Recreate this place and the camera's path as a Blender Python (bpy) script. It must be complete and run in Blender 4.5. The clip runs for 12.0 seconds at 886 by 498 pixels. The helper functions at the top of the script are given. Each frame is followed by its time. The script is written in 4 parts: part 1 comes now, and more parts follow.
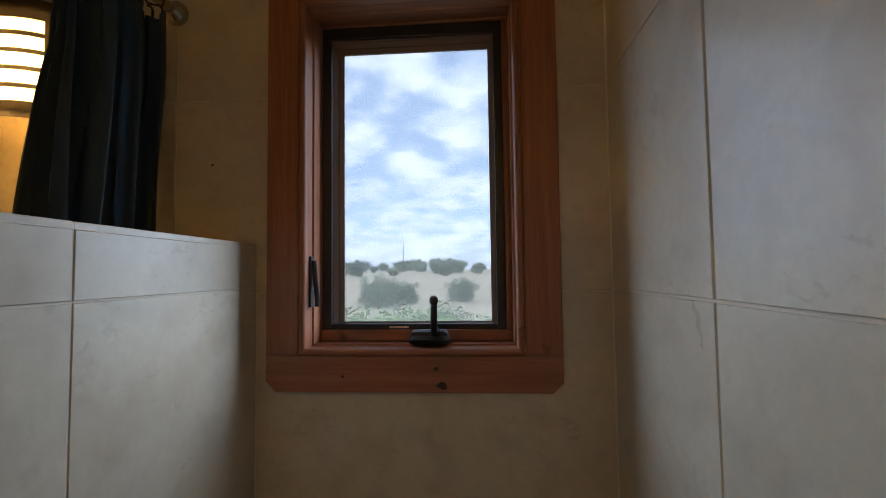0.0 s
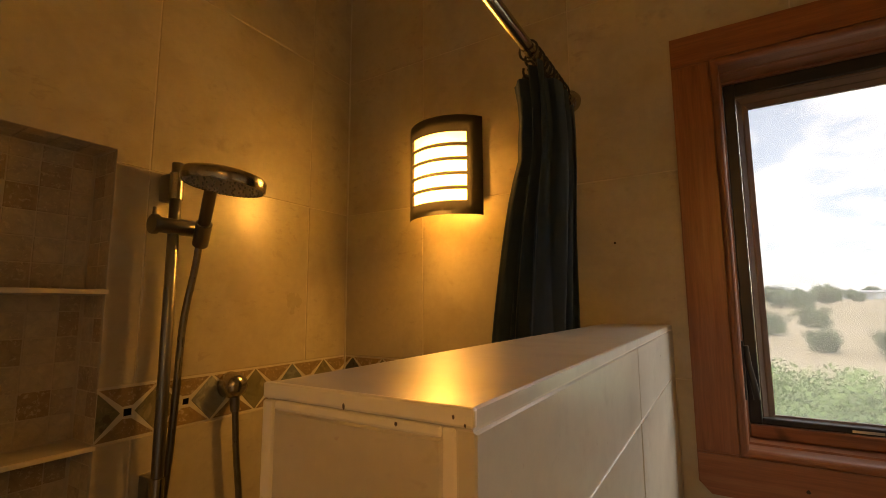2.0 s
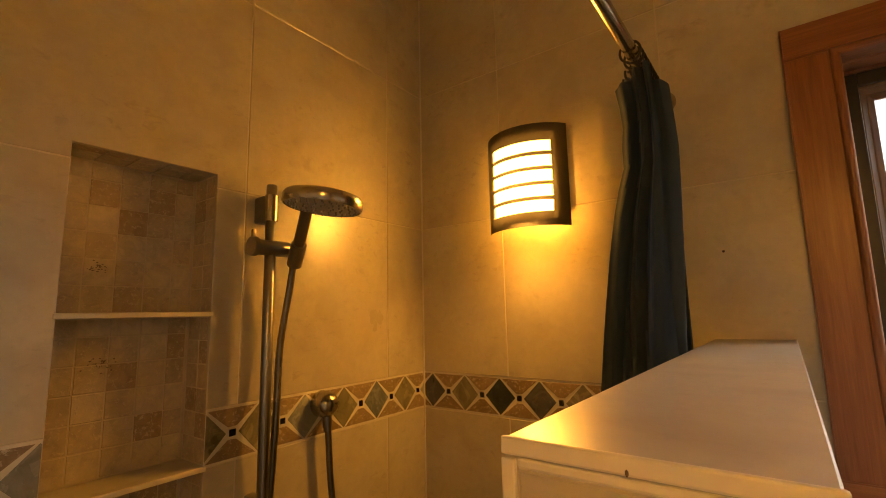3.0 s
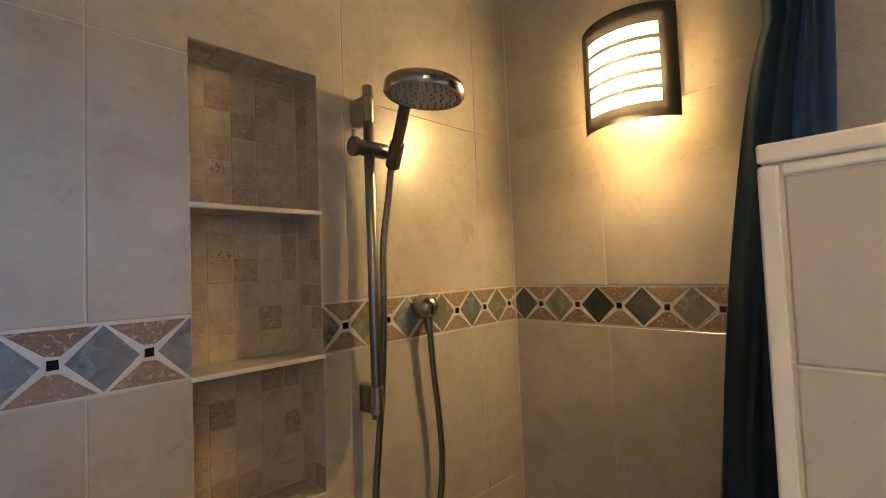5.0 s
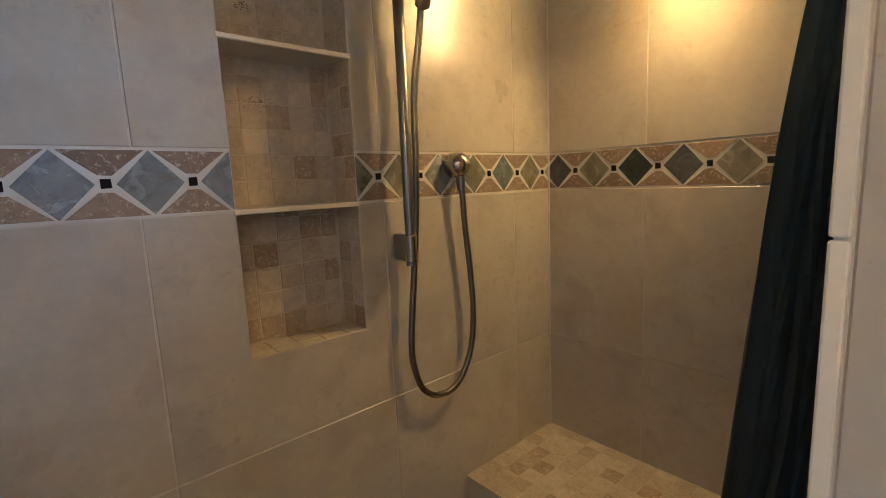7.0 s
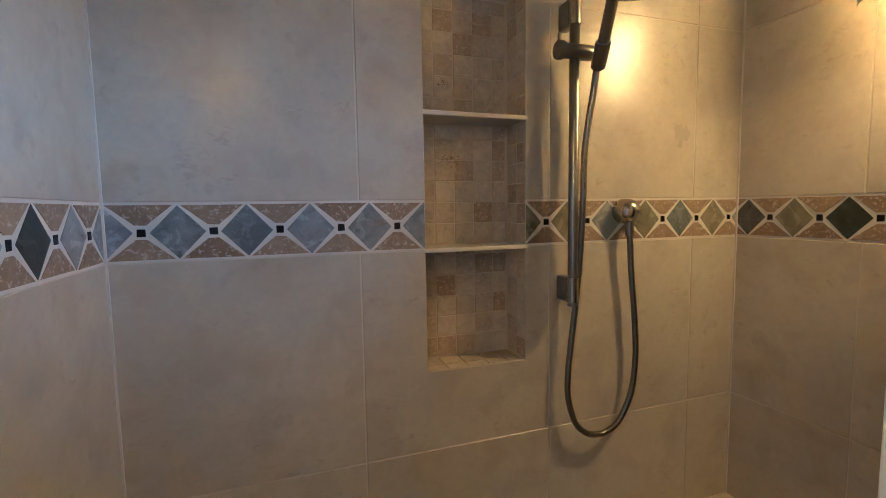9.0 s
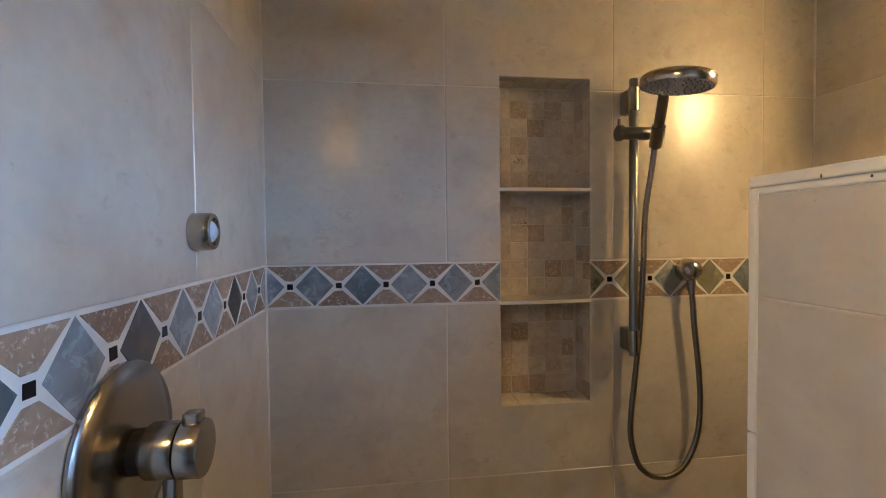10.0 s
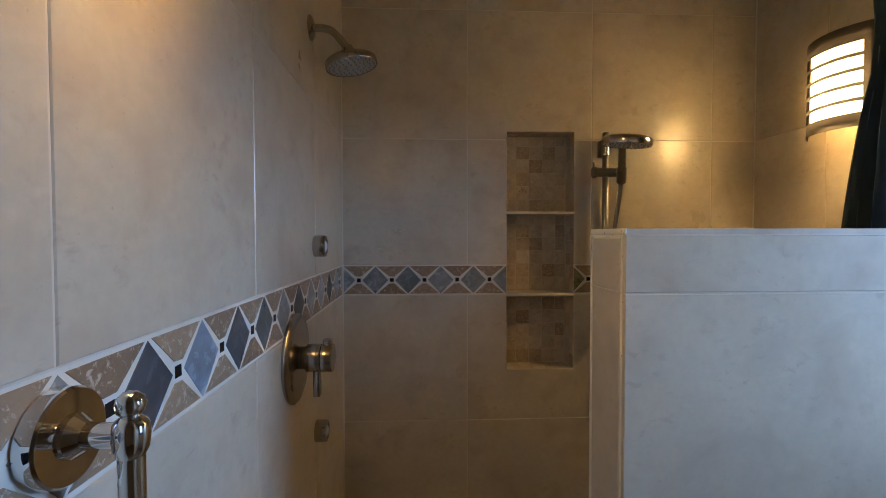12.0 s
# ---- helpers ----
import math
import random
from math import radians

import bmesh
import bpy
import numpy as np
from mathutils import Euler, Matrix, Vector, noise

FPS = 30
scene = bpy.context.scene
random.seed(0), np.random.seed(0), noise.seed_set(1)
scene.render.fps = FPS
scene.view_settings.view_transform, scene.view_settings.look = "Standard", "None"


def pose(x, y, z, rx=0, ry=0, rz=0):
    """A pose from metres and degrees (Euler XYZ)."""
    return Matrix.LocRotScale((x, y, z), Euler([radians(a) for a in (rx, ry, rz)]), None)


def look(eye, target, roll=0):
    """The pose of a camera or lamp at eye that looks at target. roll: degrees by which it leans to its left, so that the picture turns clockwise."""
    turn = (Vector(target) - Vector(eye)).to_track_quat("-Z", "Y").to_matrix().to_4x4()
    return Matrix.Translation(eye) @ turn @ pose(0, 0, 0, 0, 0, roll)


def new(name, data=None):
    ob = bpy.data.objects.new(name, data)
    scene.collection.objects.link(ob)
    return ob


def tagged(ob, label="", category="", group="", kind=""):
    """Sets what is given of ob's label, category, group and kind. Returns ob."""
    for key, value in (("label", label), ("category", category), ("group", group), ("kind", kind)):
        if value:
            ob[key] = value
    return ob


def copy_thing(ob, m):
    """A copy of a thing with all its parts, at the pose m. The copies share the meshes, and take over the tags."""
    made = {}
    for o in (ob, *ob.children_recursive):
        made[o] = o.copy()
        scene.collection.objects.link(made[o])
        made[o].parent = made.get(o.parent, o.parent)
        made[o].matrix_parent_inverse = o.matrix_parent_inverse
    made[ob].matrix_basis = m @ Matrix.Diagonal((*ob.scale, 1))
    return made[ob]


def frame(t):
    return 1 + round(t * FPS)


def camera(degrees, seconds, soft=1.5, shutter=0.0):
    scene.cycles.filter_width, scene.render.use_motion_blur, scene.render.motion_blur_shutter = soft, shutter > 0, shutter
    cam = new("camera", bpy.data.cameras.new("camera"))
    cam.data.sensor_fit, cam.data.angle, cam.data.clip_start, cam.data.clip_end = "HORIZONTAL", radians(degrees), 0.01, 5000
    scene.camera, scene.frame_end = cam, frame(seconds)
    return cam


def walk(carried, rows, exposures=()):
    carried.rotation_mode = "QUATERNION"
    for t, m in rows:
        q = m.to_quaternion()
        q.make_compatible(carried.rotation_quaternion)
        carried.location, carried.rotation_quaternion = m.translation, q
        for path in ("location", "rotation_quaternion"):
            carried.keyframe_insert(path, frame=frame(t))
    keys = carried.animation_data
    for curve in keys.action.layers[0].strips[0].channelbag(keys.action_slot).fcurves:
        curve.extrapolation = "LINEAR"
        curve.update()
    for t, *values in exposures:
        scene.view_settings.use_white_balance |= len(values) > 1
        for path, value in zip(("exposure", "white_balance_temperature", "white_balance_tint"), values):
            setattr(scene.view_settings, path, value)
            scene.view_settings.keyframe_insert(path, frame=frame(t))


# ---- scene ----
cam = camera(88.5, 12.0, 0.95)
PATH = [
    (0, (-0.014, 0.005, 1.346), (-0.163, 1.997, 1.447), -0.7),
    (0.5, (-0.082, -0.023, 1.371), (-0.613, 1.902, 1.496), -0.6),
    (1, (-0.194, -0.049, 1.404), (-0.958, 1.793, 1.548), -0.6),
    (1.5, (-0.324, -0.07, 1.436), (-1.235, 1.699, 1.631), -0.3),
    (2, (-0.418, -0.095, 1.461), (-1.452, 1.6, 1.702), -0.3),
    (2.5, (-0.481, -0.121, 1.481), (-1.603, 1.511, 1.757), -0.6),
    (2.7, (-0.5, -0.127, 1.484), (-1.647, 1.487, 1.767), -0.8),
    (4.3, (-0.6, -0.16, 1.419), (-1.939, 1.314, 1.604), -2.0),
    (4.5, (-0.606, -0.165, 1.405), (-1.962, 1.298, 1.558), -1.9),
    (5, (-0.612, -0.167, 1.364), (-2.014, 1.256, 1.448), -2.2),
    (5.5, (-0.615, -0.171, 1.326), (-2.051, 1.221, 1.326), -2.3),
    (6, (-0.62, -0.175, 1.295), (-2.076, 1.192, 1.184), -2.5),
    (6.5, (-0.617, -0.174, 1.26), (-2.084, 1.168, 1.051), -2.7),
    (6.7, (-0.617, -0.175, 1.246), (-2.086, 1.159, 0.993), -2.6),
    (8.3, (-0.611, -0.188, 1.204), (-2.274, 0.876, 0.885), -1.9),
    (8.5, (-0.593, -0.193, 1.225), (-2.319, 0.781, 0.953), -1.8),
    (9, (-0.512, -0.207, 1.282), (-2.394, 0.447, 1.108), -0.9),
    (9.5, (-0.416, -0.23, 1.324), (-2.369, 0.194, 1.242), -0.6),
    (10, (-0.303, -0.225, 1.368), (-2.284, 0.042, 1.313), -0.6),
    (10.5, (-0.168, -0.215, 1.39), (-2.163, -0.069, 1.354), -0.4),
    (11, (-0.038, -0.218, 1.407), (-2.035, -0.125, 1.372), -0.3),
    (11.5, (0.084, -0.234, 1.403), (-1.914, -0.153, 1.353), -0.2),
    (12, (0.175, -0.227, 1.403), (-1.822, -0.131, 1.349), -0.1),
]
EXPOSURES = [(0.0, 1.6, 5900, 8), (0.5, 1.5, 6200, 8), (1.0, 1.6, 6900, 10), (1.5, 1.75, 7300, 11), (2.0, 2.0, 8600, 14), (2.7, 2.5, 10300, 17), (4.3, 3.25, 4100, 5), (6.7, 3.35, 4150, 5), (8.5, 3.5, 4050, 6), (9.5, 3.25, 4050, 6), (10.5, 3.3, 4100, 6), (11.0, 2.9, 4250, 7), (11.5, 2.65, 4350, 6), (12.0, 2.45, 4450, 6)]
walk(cam, [(t, look(eye, target, roll)) for t, eye, target, roll in PATH], EXPOSURES)

# ---- light: sky, sun, wall lamps ----
LAMP_COLOR, LAMP_GLOW, LAMP_WATTS = (1.0, 0.495, 0.108), 5.8, 2.7
SKY_STRENGTH, CLOUD_WHITE = 0.15, 24.0
SUN_ELEVATION, SUN_AZIMUTH = 52.0, 200.0

world = bpy.data.worlds.new("sky")
scene.world = world
world.use_nodes = True


def build_sky():
    nt = world.node_tree
    nt.nodes.clear()
    n, link = nt.nodes.new, nt.links.new
    sky = n("ShaderNodeTexSky")
    sky.sky_type, sky.sun_disc = "NISHITA", False
    sky.sun_elevation, sky.sun_rotation = radians(SUN_ELEVATION), radians(SUN_AZIMUTH)
    co = n("ShaderNodeTexCoord")
    sep = n("ShaderNodeSeparateXYZ")
    link(co.outputs["Generated"], sep.inputs[0])
    up = n("ShaderNodeMath")
    up.operation = "ADD"
    up.inputs[1].default_value = 0.30
    link(sep.outputs["Z"], up.inputs[0])
    flat = n("ShaderNodeVectorMath")
    flat.operation = "DIVIDE"
    rep = n("ShaderNodeCombineXYZ")
    for i in range(3):
        link(up.outputs[0], rep.inputs[i])
    link(co.outputs["Generated"], flat.inputs[0])
    link(rep.outputs[0], flat.inputs[1])
    noise_tex = n("ShaderNodeTexNoise")
    noise_tex.inputs["Scale"].default_value = 4.6
    noise_tex.inputs["Detail"].default_value = 9.0
    noise_tex.inputs["Roughness"].default_value = 0.58
    link(flat.outputs[0], noise_tex.inputs["Vector"])
    ramp = n("ShaderNodeValToRGB")
    ramp.color_ramp.elements[0].position, ramp.color_ramp.elements[1].position = 0.42, 0.62
    link(noise_tex.outputs["Fac"], ramp.inputs[0])
    mix = n("ShaderNodeMix")
    mix.data_type = "RGBA"
    link(ramp.outputs["Color"], mix.inputs["Factor"])
    haze = n("ShaderNodeVectorMath")
    haze.operation = "MULTIPLY_ADD"
    haze.inputs[1].default_value, haze.inputs[2].default_value = (1.3, 1.3, 1.3), (7.5, 9.0, 11.5)
    link(sky.outputs[0], haze.inputs[0])
    link(haze.outputs[0], mix.inputs["A"])
    mix.inputs["B"].default_value = (CLOUD_WHITE * 0.94, CLOUD_WHITE * 0.98, CLOUD_WHITE * 1.06, 1)
    bg = n("ShaderNodeBackground")
    bg.inputs["Strength"].default_value = SKY_STRENGTH
    link(mix.outputs["Result"], bg.inputs["Color"])
    out = n("ShaderNodeOutputWorld")
    link(bg.outputs[0], out.inputs["Surface"])


build_sky()
sun_data = bpy.data.lights.new("sun", "SUN")
sun_data.energy, sun_data.angle, sun_data.color = 5.0, radians(0.5), (1.0, 0.95, 0.86)
sun = new("sun", sun_data)
sun.matrix_world = pose(0, 0, 40, 90 - SUN_ELEVATION, 0, 180 - SUN_AZIMUTH)

# guides the sky's light through the window's opening; gives no light itself
guide_data = bpy.data.lights.new("sky_guide", "AREA")
guide_data.shape, guide_data.size, guide_data.size_y = "RECTANGLE", 0.36, 0.67
guide_data.cycles.is_portal = True
guide = new("sky_guide", guide_data)
guide.matrix_world = look((-0.16, 1.13, 1.56), (-0.16, 0.0, 1.56))

# ---- measures of the place, in metres ----
XN, YW, YV, XR = -1.458, 1.005, -0.507, 0.275     # niche wall, window wall, valve wall, wall opposite the half wall
CEIL = 2.75
PX0, PX1, PY0, PZ = -0.6545, -0.514, 0.088, 1.4155  # half wall
BAND0, BAND1 = 1.194, 1.302                       # decorated border
NY0, NY1, NZ0, NZ1, NDEEP = 0.082, 0.328, 0.918, 1.781, 0.095
SHELVES = (1.494, 1.197)
WX0, WX1, WZ0, WZ1 = -0.403, 0.080, 1.172, 1.970  # window opening
BENCH_Y, BENCH_Z = 0.612, 0.427


# ---- materials ----
def base_material(name):
    mat = bpy.data.materials.new(name)
    mat.use_nodes = True
    nt = mat.node_tree
    return mat, nt, nt.nodes["Principled BSDF"]


def set_in(node, **values):
    for key, value in values.items():
        node.inputs[key.replace("_", " ")].default_value = value


def tex_coords(nt, shift=True):
    """Object coordinates, moved by a random amount for each object."""
    co = nt.nodes.new("ShaderNodeTexCoord")
    if not shift:
        return co.outputs["Object"]
    info = nt.nodes.new("ShaderNodeObjectInfo")
    mul = nt.nodes.new("ShaderNodeVectorMath")
    mul.operation = "SCALE"
    mul.inputs[0].default_value = (37.0, 61.0, 17.0)
    nt.links.new(info.outputs["Random"], mul.inputs["Scale"])
    add = nt.nodes.new("ShaderNodeVectorMath")
    nt.links.new(co.outputs["Object"], add.inputs[0])
    nt.links.new(mul.outputs[0], add.inputs[1])
    return add.outputs[0]


def noise_node(nt, vec, scale, detail=5.0, rough=0.55, distortion=0.0):
    t = nt.nodes.new("ShaderNodeTexNoise")
    set_in(t, Scale=scale, Detail=detail, Roughness=rough, Distortion=distortion)
    nt.links.new(vec, t.inputs["Vector"])
    return t.outputs["Fac"]


def ramp_node(nt, fac, stops):
    r = nt.nodes.new("ShaderNodeValToRGB")
    e = r.color_ramp.elements
    while len(e) < len(stops):
        e.new(0.5)
    for el, (p, c) in zip(e, stops):
        el.position = p
        el.color = (*c, 1) if isinstance(c, tuple) else (c, c, c, 1)
    nt.links.new(fac, r.inputs[0])
    return r.outputs["Color"]


def mix_node(nt, fac, a, b, blend="MIX"):
    m = nt.nodes.new("ShaderNodeMix")
    m.data_type, m.blend_type = "RGBA", blend
    for sock, v in ((m.inputs["Factor"], fac), (m.inputs["A"], a), (m.inputs["B"], b)):
        if isinstance(v, tuple):
            sock.default_value = (*v, 1)
        elif isinstance(v, (int, float)):
            sock.default_value = v
        else:
            nt.links.new(v, sock)
    return m.outputs["Result"]


def map_range(nt, fac, a, b):
    m = nt.nodes.new("ShaderNodeMapRange")
    m.inputs["To Min"].default_value, m.inputs["To Max"].default_value = a, b
    nt.links.new(fac, m.inputs["Value"])
    return m.outputs[0]


def bump(nt, bsdf, height, strength=0.2, distance=0.002):
    b = nt.nodes.new("ShaderNodeBump")
    b.inputs["Strength"].default_value, b.inputs["Distance"].default_value = strength, distance
    nt.links.new(height, b.inputs["Height"])
    nt.links.new(b.outputs[0], bsdf.inputs["Normal"])


def limestone_material():
    mat, nt, bsdf = base_material("cream_limestone_tile")
    v = tex_coords(nt)
    cloud = noise_node(nt, v, 4.5, 5, 0.55, 0.2)
    fine = noise_node(nt, v, 55.0, 6, 0.65)
    smudge = noise_node(nt, v, 10.0, 4, 0.5, 0.3)
    base = ramp_node(nt, cloud, [(0.28, (0.525, 0.470, 0.365)), (0.52, (0.575, 0.525, 0.415)), (0.74, (0.61, 0.565, 0.455))])
    spots = ramp_node(nt, smudge, [(0.50, 0.0), (0.74, 0.8)])
    spots2 = mix_node(nt, 1.0, spots, ramp_node(nt, fine, [(0.30, 0.25), (0.75, 1.0)]), "MULTIPLY")
    col = mix_node(nt, spots2, base, (0.36, 0.295, 0.22))
    col = mix_node(nt, 1.0, col, ramp_node(nt, fine, [(0.25, 0.93), (0.75, 1.06)]), "MULTIPLY")
    marks = mix_node(nt, 1.0, ramp_node(nt, noise_node(nt, v, 24.0, 5, 0.6), [(0.56, 0.0), (0.70, 0.75)]), ramp_node(nt, cloud, [(0.46, 0.0), (0.62, 0.55)]), "MULTIPLY")
    col = mix_node(nt, marks, col, (0.35, 0.28, 0.20))
    speck = ramp_node(nt, noise_node(nt, v, 130.0, 2, 0.5), [(0.72, 0.0), (0.78, 0.5)])
    col = mix_node(nt, speck, col, (0.42, 0.33, 0.24))
    stretch = nt.nodes.new("ShaderNodeMapping")
    stretch.inputs["Scale"].default_value = (1.0, 1.7, 1.0)
    stretch.inputs["Rotation"].default_value = (0, 0, 0.35)
    nt.links.new(v, stretch.inputs["Vector"])
    fleck = ramp_node(nt, noise_node(nt, stretch.outputs[0], 38.0, 3, 0.55, 0.5), [(0.57, 0.0), (0.68, 0.5)])
    patch = ramp_node(nt, noise_node(nt, v, 7.0, 3, 0.5), [(0.50, 0.0), (0.64, 1.0)])
    col = mix_node(nt, mix_node(nt, 1.0, fleck, patch, "MULTIPLY"), col, (0.40, 0.335, 0.255))
    info = nt.nodes.new("ShaderNodeObjectInfo")
    col = mix_node(nt, 1.0, col, ramp_node(nt, info.outputs["Random"], [(0.0, (0.93, 0.93, 0.93)), (1.0, (1.0, 0.99, 0.97))]), "MULTIPLY")
    nt.links.new(col, bsdf.inputs["Base Color"])
    nt.links.new(map_range(nt, cloud, 0.24, 0.36), bsdf.inputs["Roughness"])
    bsdf.inputs["Specular IOR Level"].default_value = 0.6
    bsdf.inputs["Coat Weight"].default_value = 0.4
    bsdf.inputs["Coat Roughness"].default_value = 0.17
    bump(nt, bsdf, mix_node(nt, 0.25, cloud, fine), 0.07, 0.0010)
    return mat


def grout_material(name, color):
    mat, nt, bsdf = base_material(name)
    v = tex_coords(nt, False)
    f = noise_node(nt, v, 160.0, 4, 0.7)
    big = noise_node(nt, v, 9.0, 4, 0.6)
    col = mix_node(nt, ramp_node(nt, big, [(0.45, 0.0), (0.75, 0.7)]), color, tuple(c * 0.72 for c in color))
    nt.links.new(col, bsdf.inputs["Base Color"])
    set_in(bsdf, Roughness=0.85)
    bump(nt, bsdf, f, 0.5, 0.001)
    return mat


def travertine_material(name, dark, light, pit):
    """Tumbled travertine, each piece of its own tone, with pale filled pits."""
    mat, nt, bsdf = base_material(name)
    v = tex_coords(nt)
    info = nt.nodes.new("ShaderNodeObjectInfo")
    tone = ramp_node(nt, info.outputs["Random"], [(0.0, dark), (0.22, tuple((a + b) / 2 for a, b in zip(dark, light))), (1.0, light)])
    cloud = noise_node(nt, v, 38.0, 5, 0.6, 0.8)
    col = mix_node(nt, 1.0, tone, ramp_node(nt, cloud, [(0.3, 0.78), (0.7, 1.15)]), "MULTIPLY")
    pits = ramp_node(nt, noise_node(nt, v, 120.0, 5, 0.65, 0.5), [(0.55, 0.0), (0.64, 0.85)])
    col = mix_node(nt, pits, col, pit)
    nt.links.new(col, bsdf.inputs["Base Color"])
    set_in(bsdf, Roughness=0.48)
    bump(nt, bsdf, mix_node(nt, 0.5, cloud, pits), 0.35, 0.0015)
    return mat


def slate_material(name, tones):
    """Honed slate with streaks and flaked patches; tones: spread over the pieces."""
    mat, nt, bsdf = base_material(name)
    v = tex_coords(nt)
    info = nt.nodes.new("ShaderNodeObjectInfo")
    tone = ramp_node(nt, info.outputs["Random"], tones)
    vein = noise_node(nt, v, 17.0, 6, 0.62, 0.7)
    col = mix_node(nt, 1.0, tone, ramp_node(nt, vein, [(0.32, 0.62), (0.5, 1.0), (0.72, 1.35)]), "MULTIPLY")
    flake = ramp_node(nt, noise_node(nt, v, 26.0, 5, 0.6, 1.2), [(0.54, 1.0), (0.565, 1.38)])
    col = mix_node(nt, 1.0, col, flake, "MULTIPLY")
    rust = ramp_node(nt, noise_node(nt, v, 21.0, 3, 0.5, 1.0), [(0.64, 0.0), (0.72, 0.45)])
    col = mix_node(nt, rust, col, (0.20, 0.145, 0.085))
    nt.links.new(col, bsdf.inputs["Base Color"])
    nt.links.new(map_range(nt, vein, 0.20, 0.42), bsdf.inputs["Roughness"])
    bump(nt, bsdf, vein, 0.3, 0.0015)
    return mat


def wood_material(name, dark, mid, light, axis):
    """Clear-coated wood with the grain along one axis."""
    mat, nt, bsdf = base_material(name)
    co = tex_coords(nt)
    mp = nt.nodes.new("ShaderNodeMapping")
    s = [26.0, 26.0, 26.0]
    s[axis] = 1.3
    mp.inputs["Scale"].default_value = s
    nt.links.new(co, mp.inputs["Vector"])
    grain = noise_node(nt, mp.outputs[0], 2.2, 6, 0.62, 0.7)
    fine = noise_node(nt, mp.outputs[0], 12.0, 4, 0.6)
    col = ramp_node(nt, grain, [(0.30, dark), (0.5, mid), (0.70, light)])
    col = mix_node(nt, 0.35, col, mix_node(nt, 1.0, col, ramp_node(nt, fine, [(0.3, 0.55), (0.7, 1.3)]), "MULTIPLY"))
    knots = ramp_node(nt, noise_node(nt, co, 11.0, 3, 0.5, 0.6), [(0.70, 0.0), (0.78, 0.75)])
    col = mix_node(nt, knots, col, tuple(c * 0.3 for c in dark))
    nt.links.new(col, bsdf.inputs["Base Color"])
    nt.links.new(map_range(nt, fine, 0.30, 0.45), bsdf.inputs["Roughness"])
    bump(nt, bsdf, grain, 0.12, 0.001)
    return mat


def metal_material(name, color, rough, streak=0.1, axis=2):
    mat, nt, bsdf = base_material(name)
    co = tex_coords(nt)
    mp = nt.nodes.new("ShaderNodeMapping")
    s = [900.0, 900.0, 900.0]
    s[axis] = 18.0
    mp.inputs["Scale"].default_value = s
    nt.links.new(co, mp.inputs["Vector"])
    f = noise_node(nt, mp.outputs[0], 1.0, 2, 0.5)
    smear = noise_node(nt, co, 24.0, 4, 0.6)
    nt.links.new(mix_node(nt, smear, tuple(c * 0.86 for c in color), color), bsdf.inputs["Base Color"])
    set_in(bsdf, Metallic=1.0)
    nt.links.new(map_range(nt, f, max(0.02, rough - streak), rough + streak), bsdf.inputs["Roughness"])
    return mat


def plain_material(name, color, rough=0.5, metal=0.0, grain=60.0, vary=0.12, relief=0.1):
    mat, nt, bsdf = base_material(name)
    v = tex_coords(nt)
    f = noise_node(nt, v, grain, 5, 0.6)
    g = noise_node(nt, v, grain * 0.12, 4, 0.6)
    m = mix_node(nt, 0.5, f, g)
    nt.links.new(mix_node(nt, m, tuple(c * (1 - vary) for c in color), tuple(min(1, c * (1 + vary)) for c in color)), bsdf.inputs["Base Color"])
    set_in(bsdf, Roughness=rough, Metallic=metal)
    bump(nt, bsdf, f, relief, 0.001)
    return mat


def fabric_material():
    mat, nt, bsdf = base_material("dark_teal_curtain_cloth")
    co = nt.nodes.new("ShaderNodeTexCoord").outputs["Object"]
    mp = nt.nodes.new("ShaderNodeMapping")
    mp.inputs["Scale"].default_value = (1.0, 1.0, 0.12)
    nt.links.new(co, mp.inputs["Vector"])
    f = noise_node(nt, mp.outputs[0], 320.0, 3, 0.6)
    g = noise_node(nt, mp.outputs[0], 14.0, 4, 0.6)
    col = ramp_node(nt, g, [(0.3, (0.036, 0.066, 0.096)), (0.7, (0.070, 0.118, 0.175))])
    nt.links.new(col, bsdf.inputs["Base Color"])
    set_in(bsdf, Roughness=0.75)
    bsdf.inputs["Sheen Weight"].default_value = 0.25
    bump(nt, bsdf, f, 0.35, 0.0008)
    return mat


def glass_material():
    mat, nt, bsdf = base_material("window_glass")
    # dark tint dims the bright view; daylight still comes in undimmed
    set_in(bsdf, Base_Color=(0.087, 0.091, 0.098, 1), Roughness=0.0, IOR=1.05)
    bsdf.inputs["Transmission Weight"].default_value = 1.0
    bsdf.inputs["Specular IOR Level"].default_value = 0.1
    # pale translucent share stands in for haze and glare over the land
    veil = nt.nodes.new("ShaderNodeBsdfTranslucent")
    veil.inputs["Color"].default_value = (0.9, 0.9, 0.88, 1)
    blend = nt.nodes.new("ShaderNodeMixShader")
    v = tex_coords(nt, False)
    nt.links.new(map_range(nt, noise_node(nt, v, 6.0, 4, 0.6), 0.034, 0.044), blend.inputs[0])
    nt.links.new(bsdf.outputs[0], blend.inputs[1])
    nt.links.new(veil.outputs[0], blend.inputs[2])
    nt.links.new(blend.outputs[0], nt.nodes["Material Output"].inputs["Surface"])
    return mat


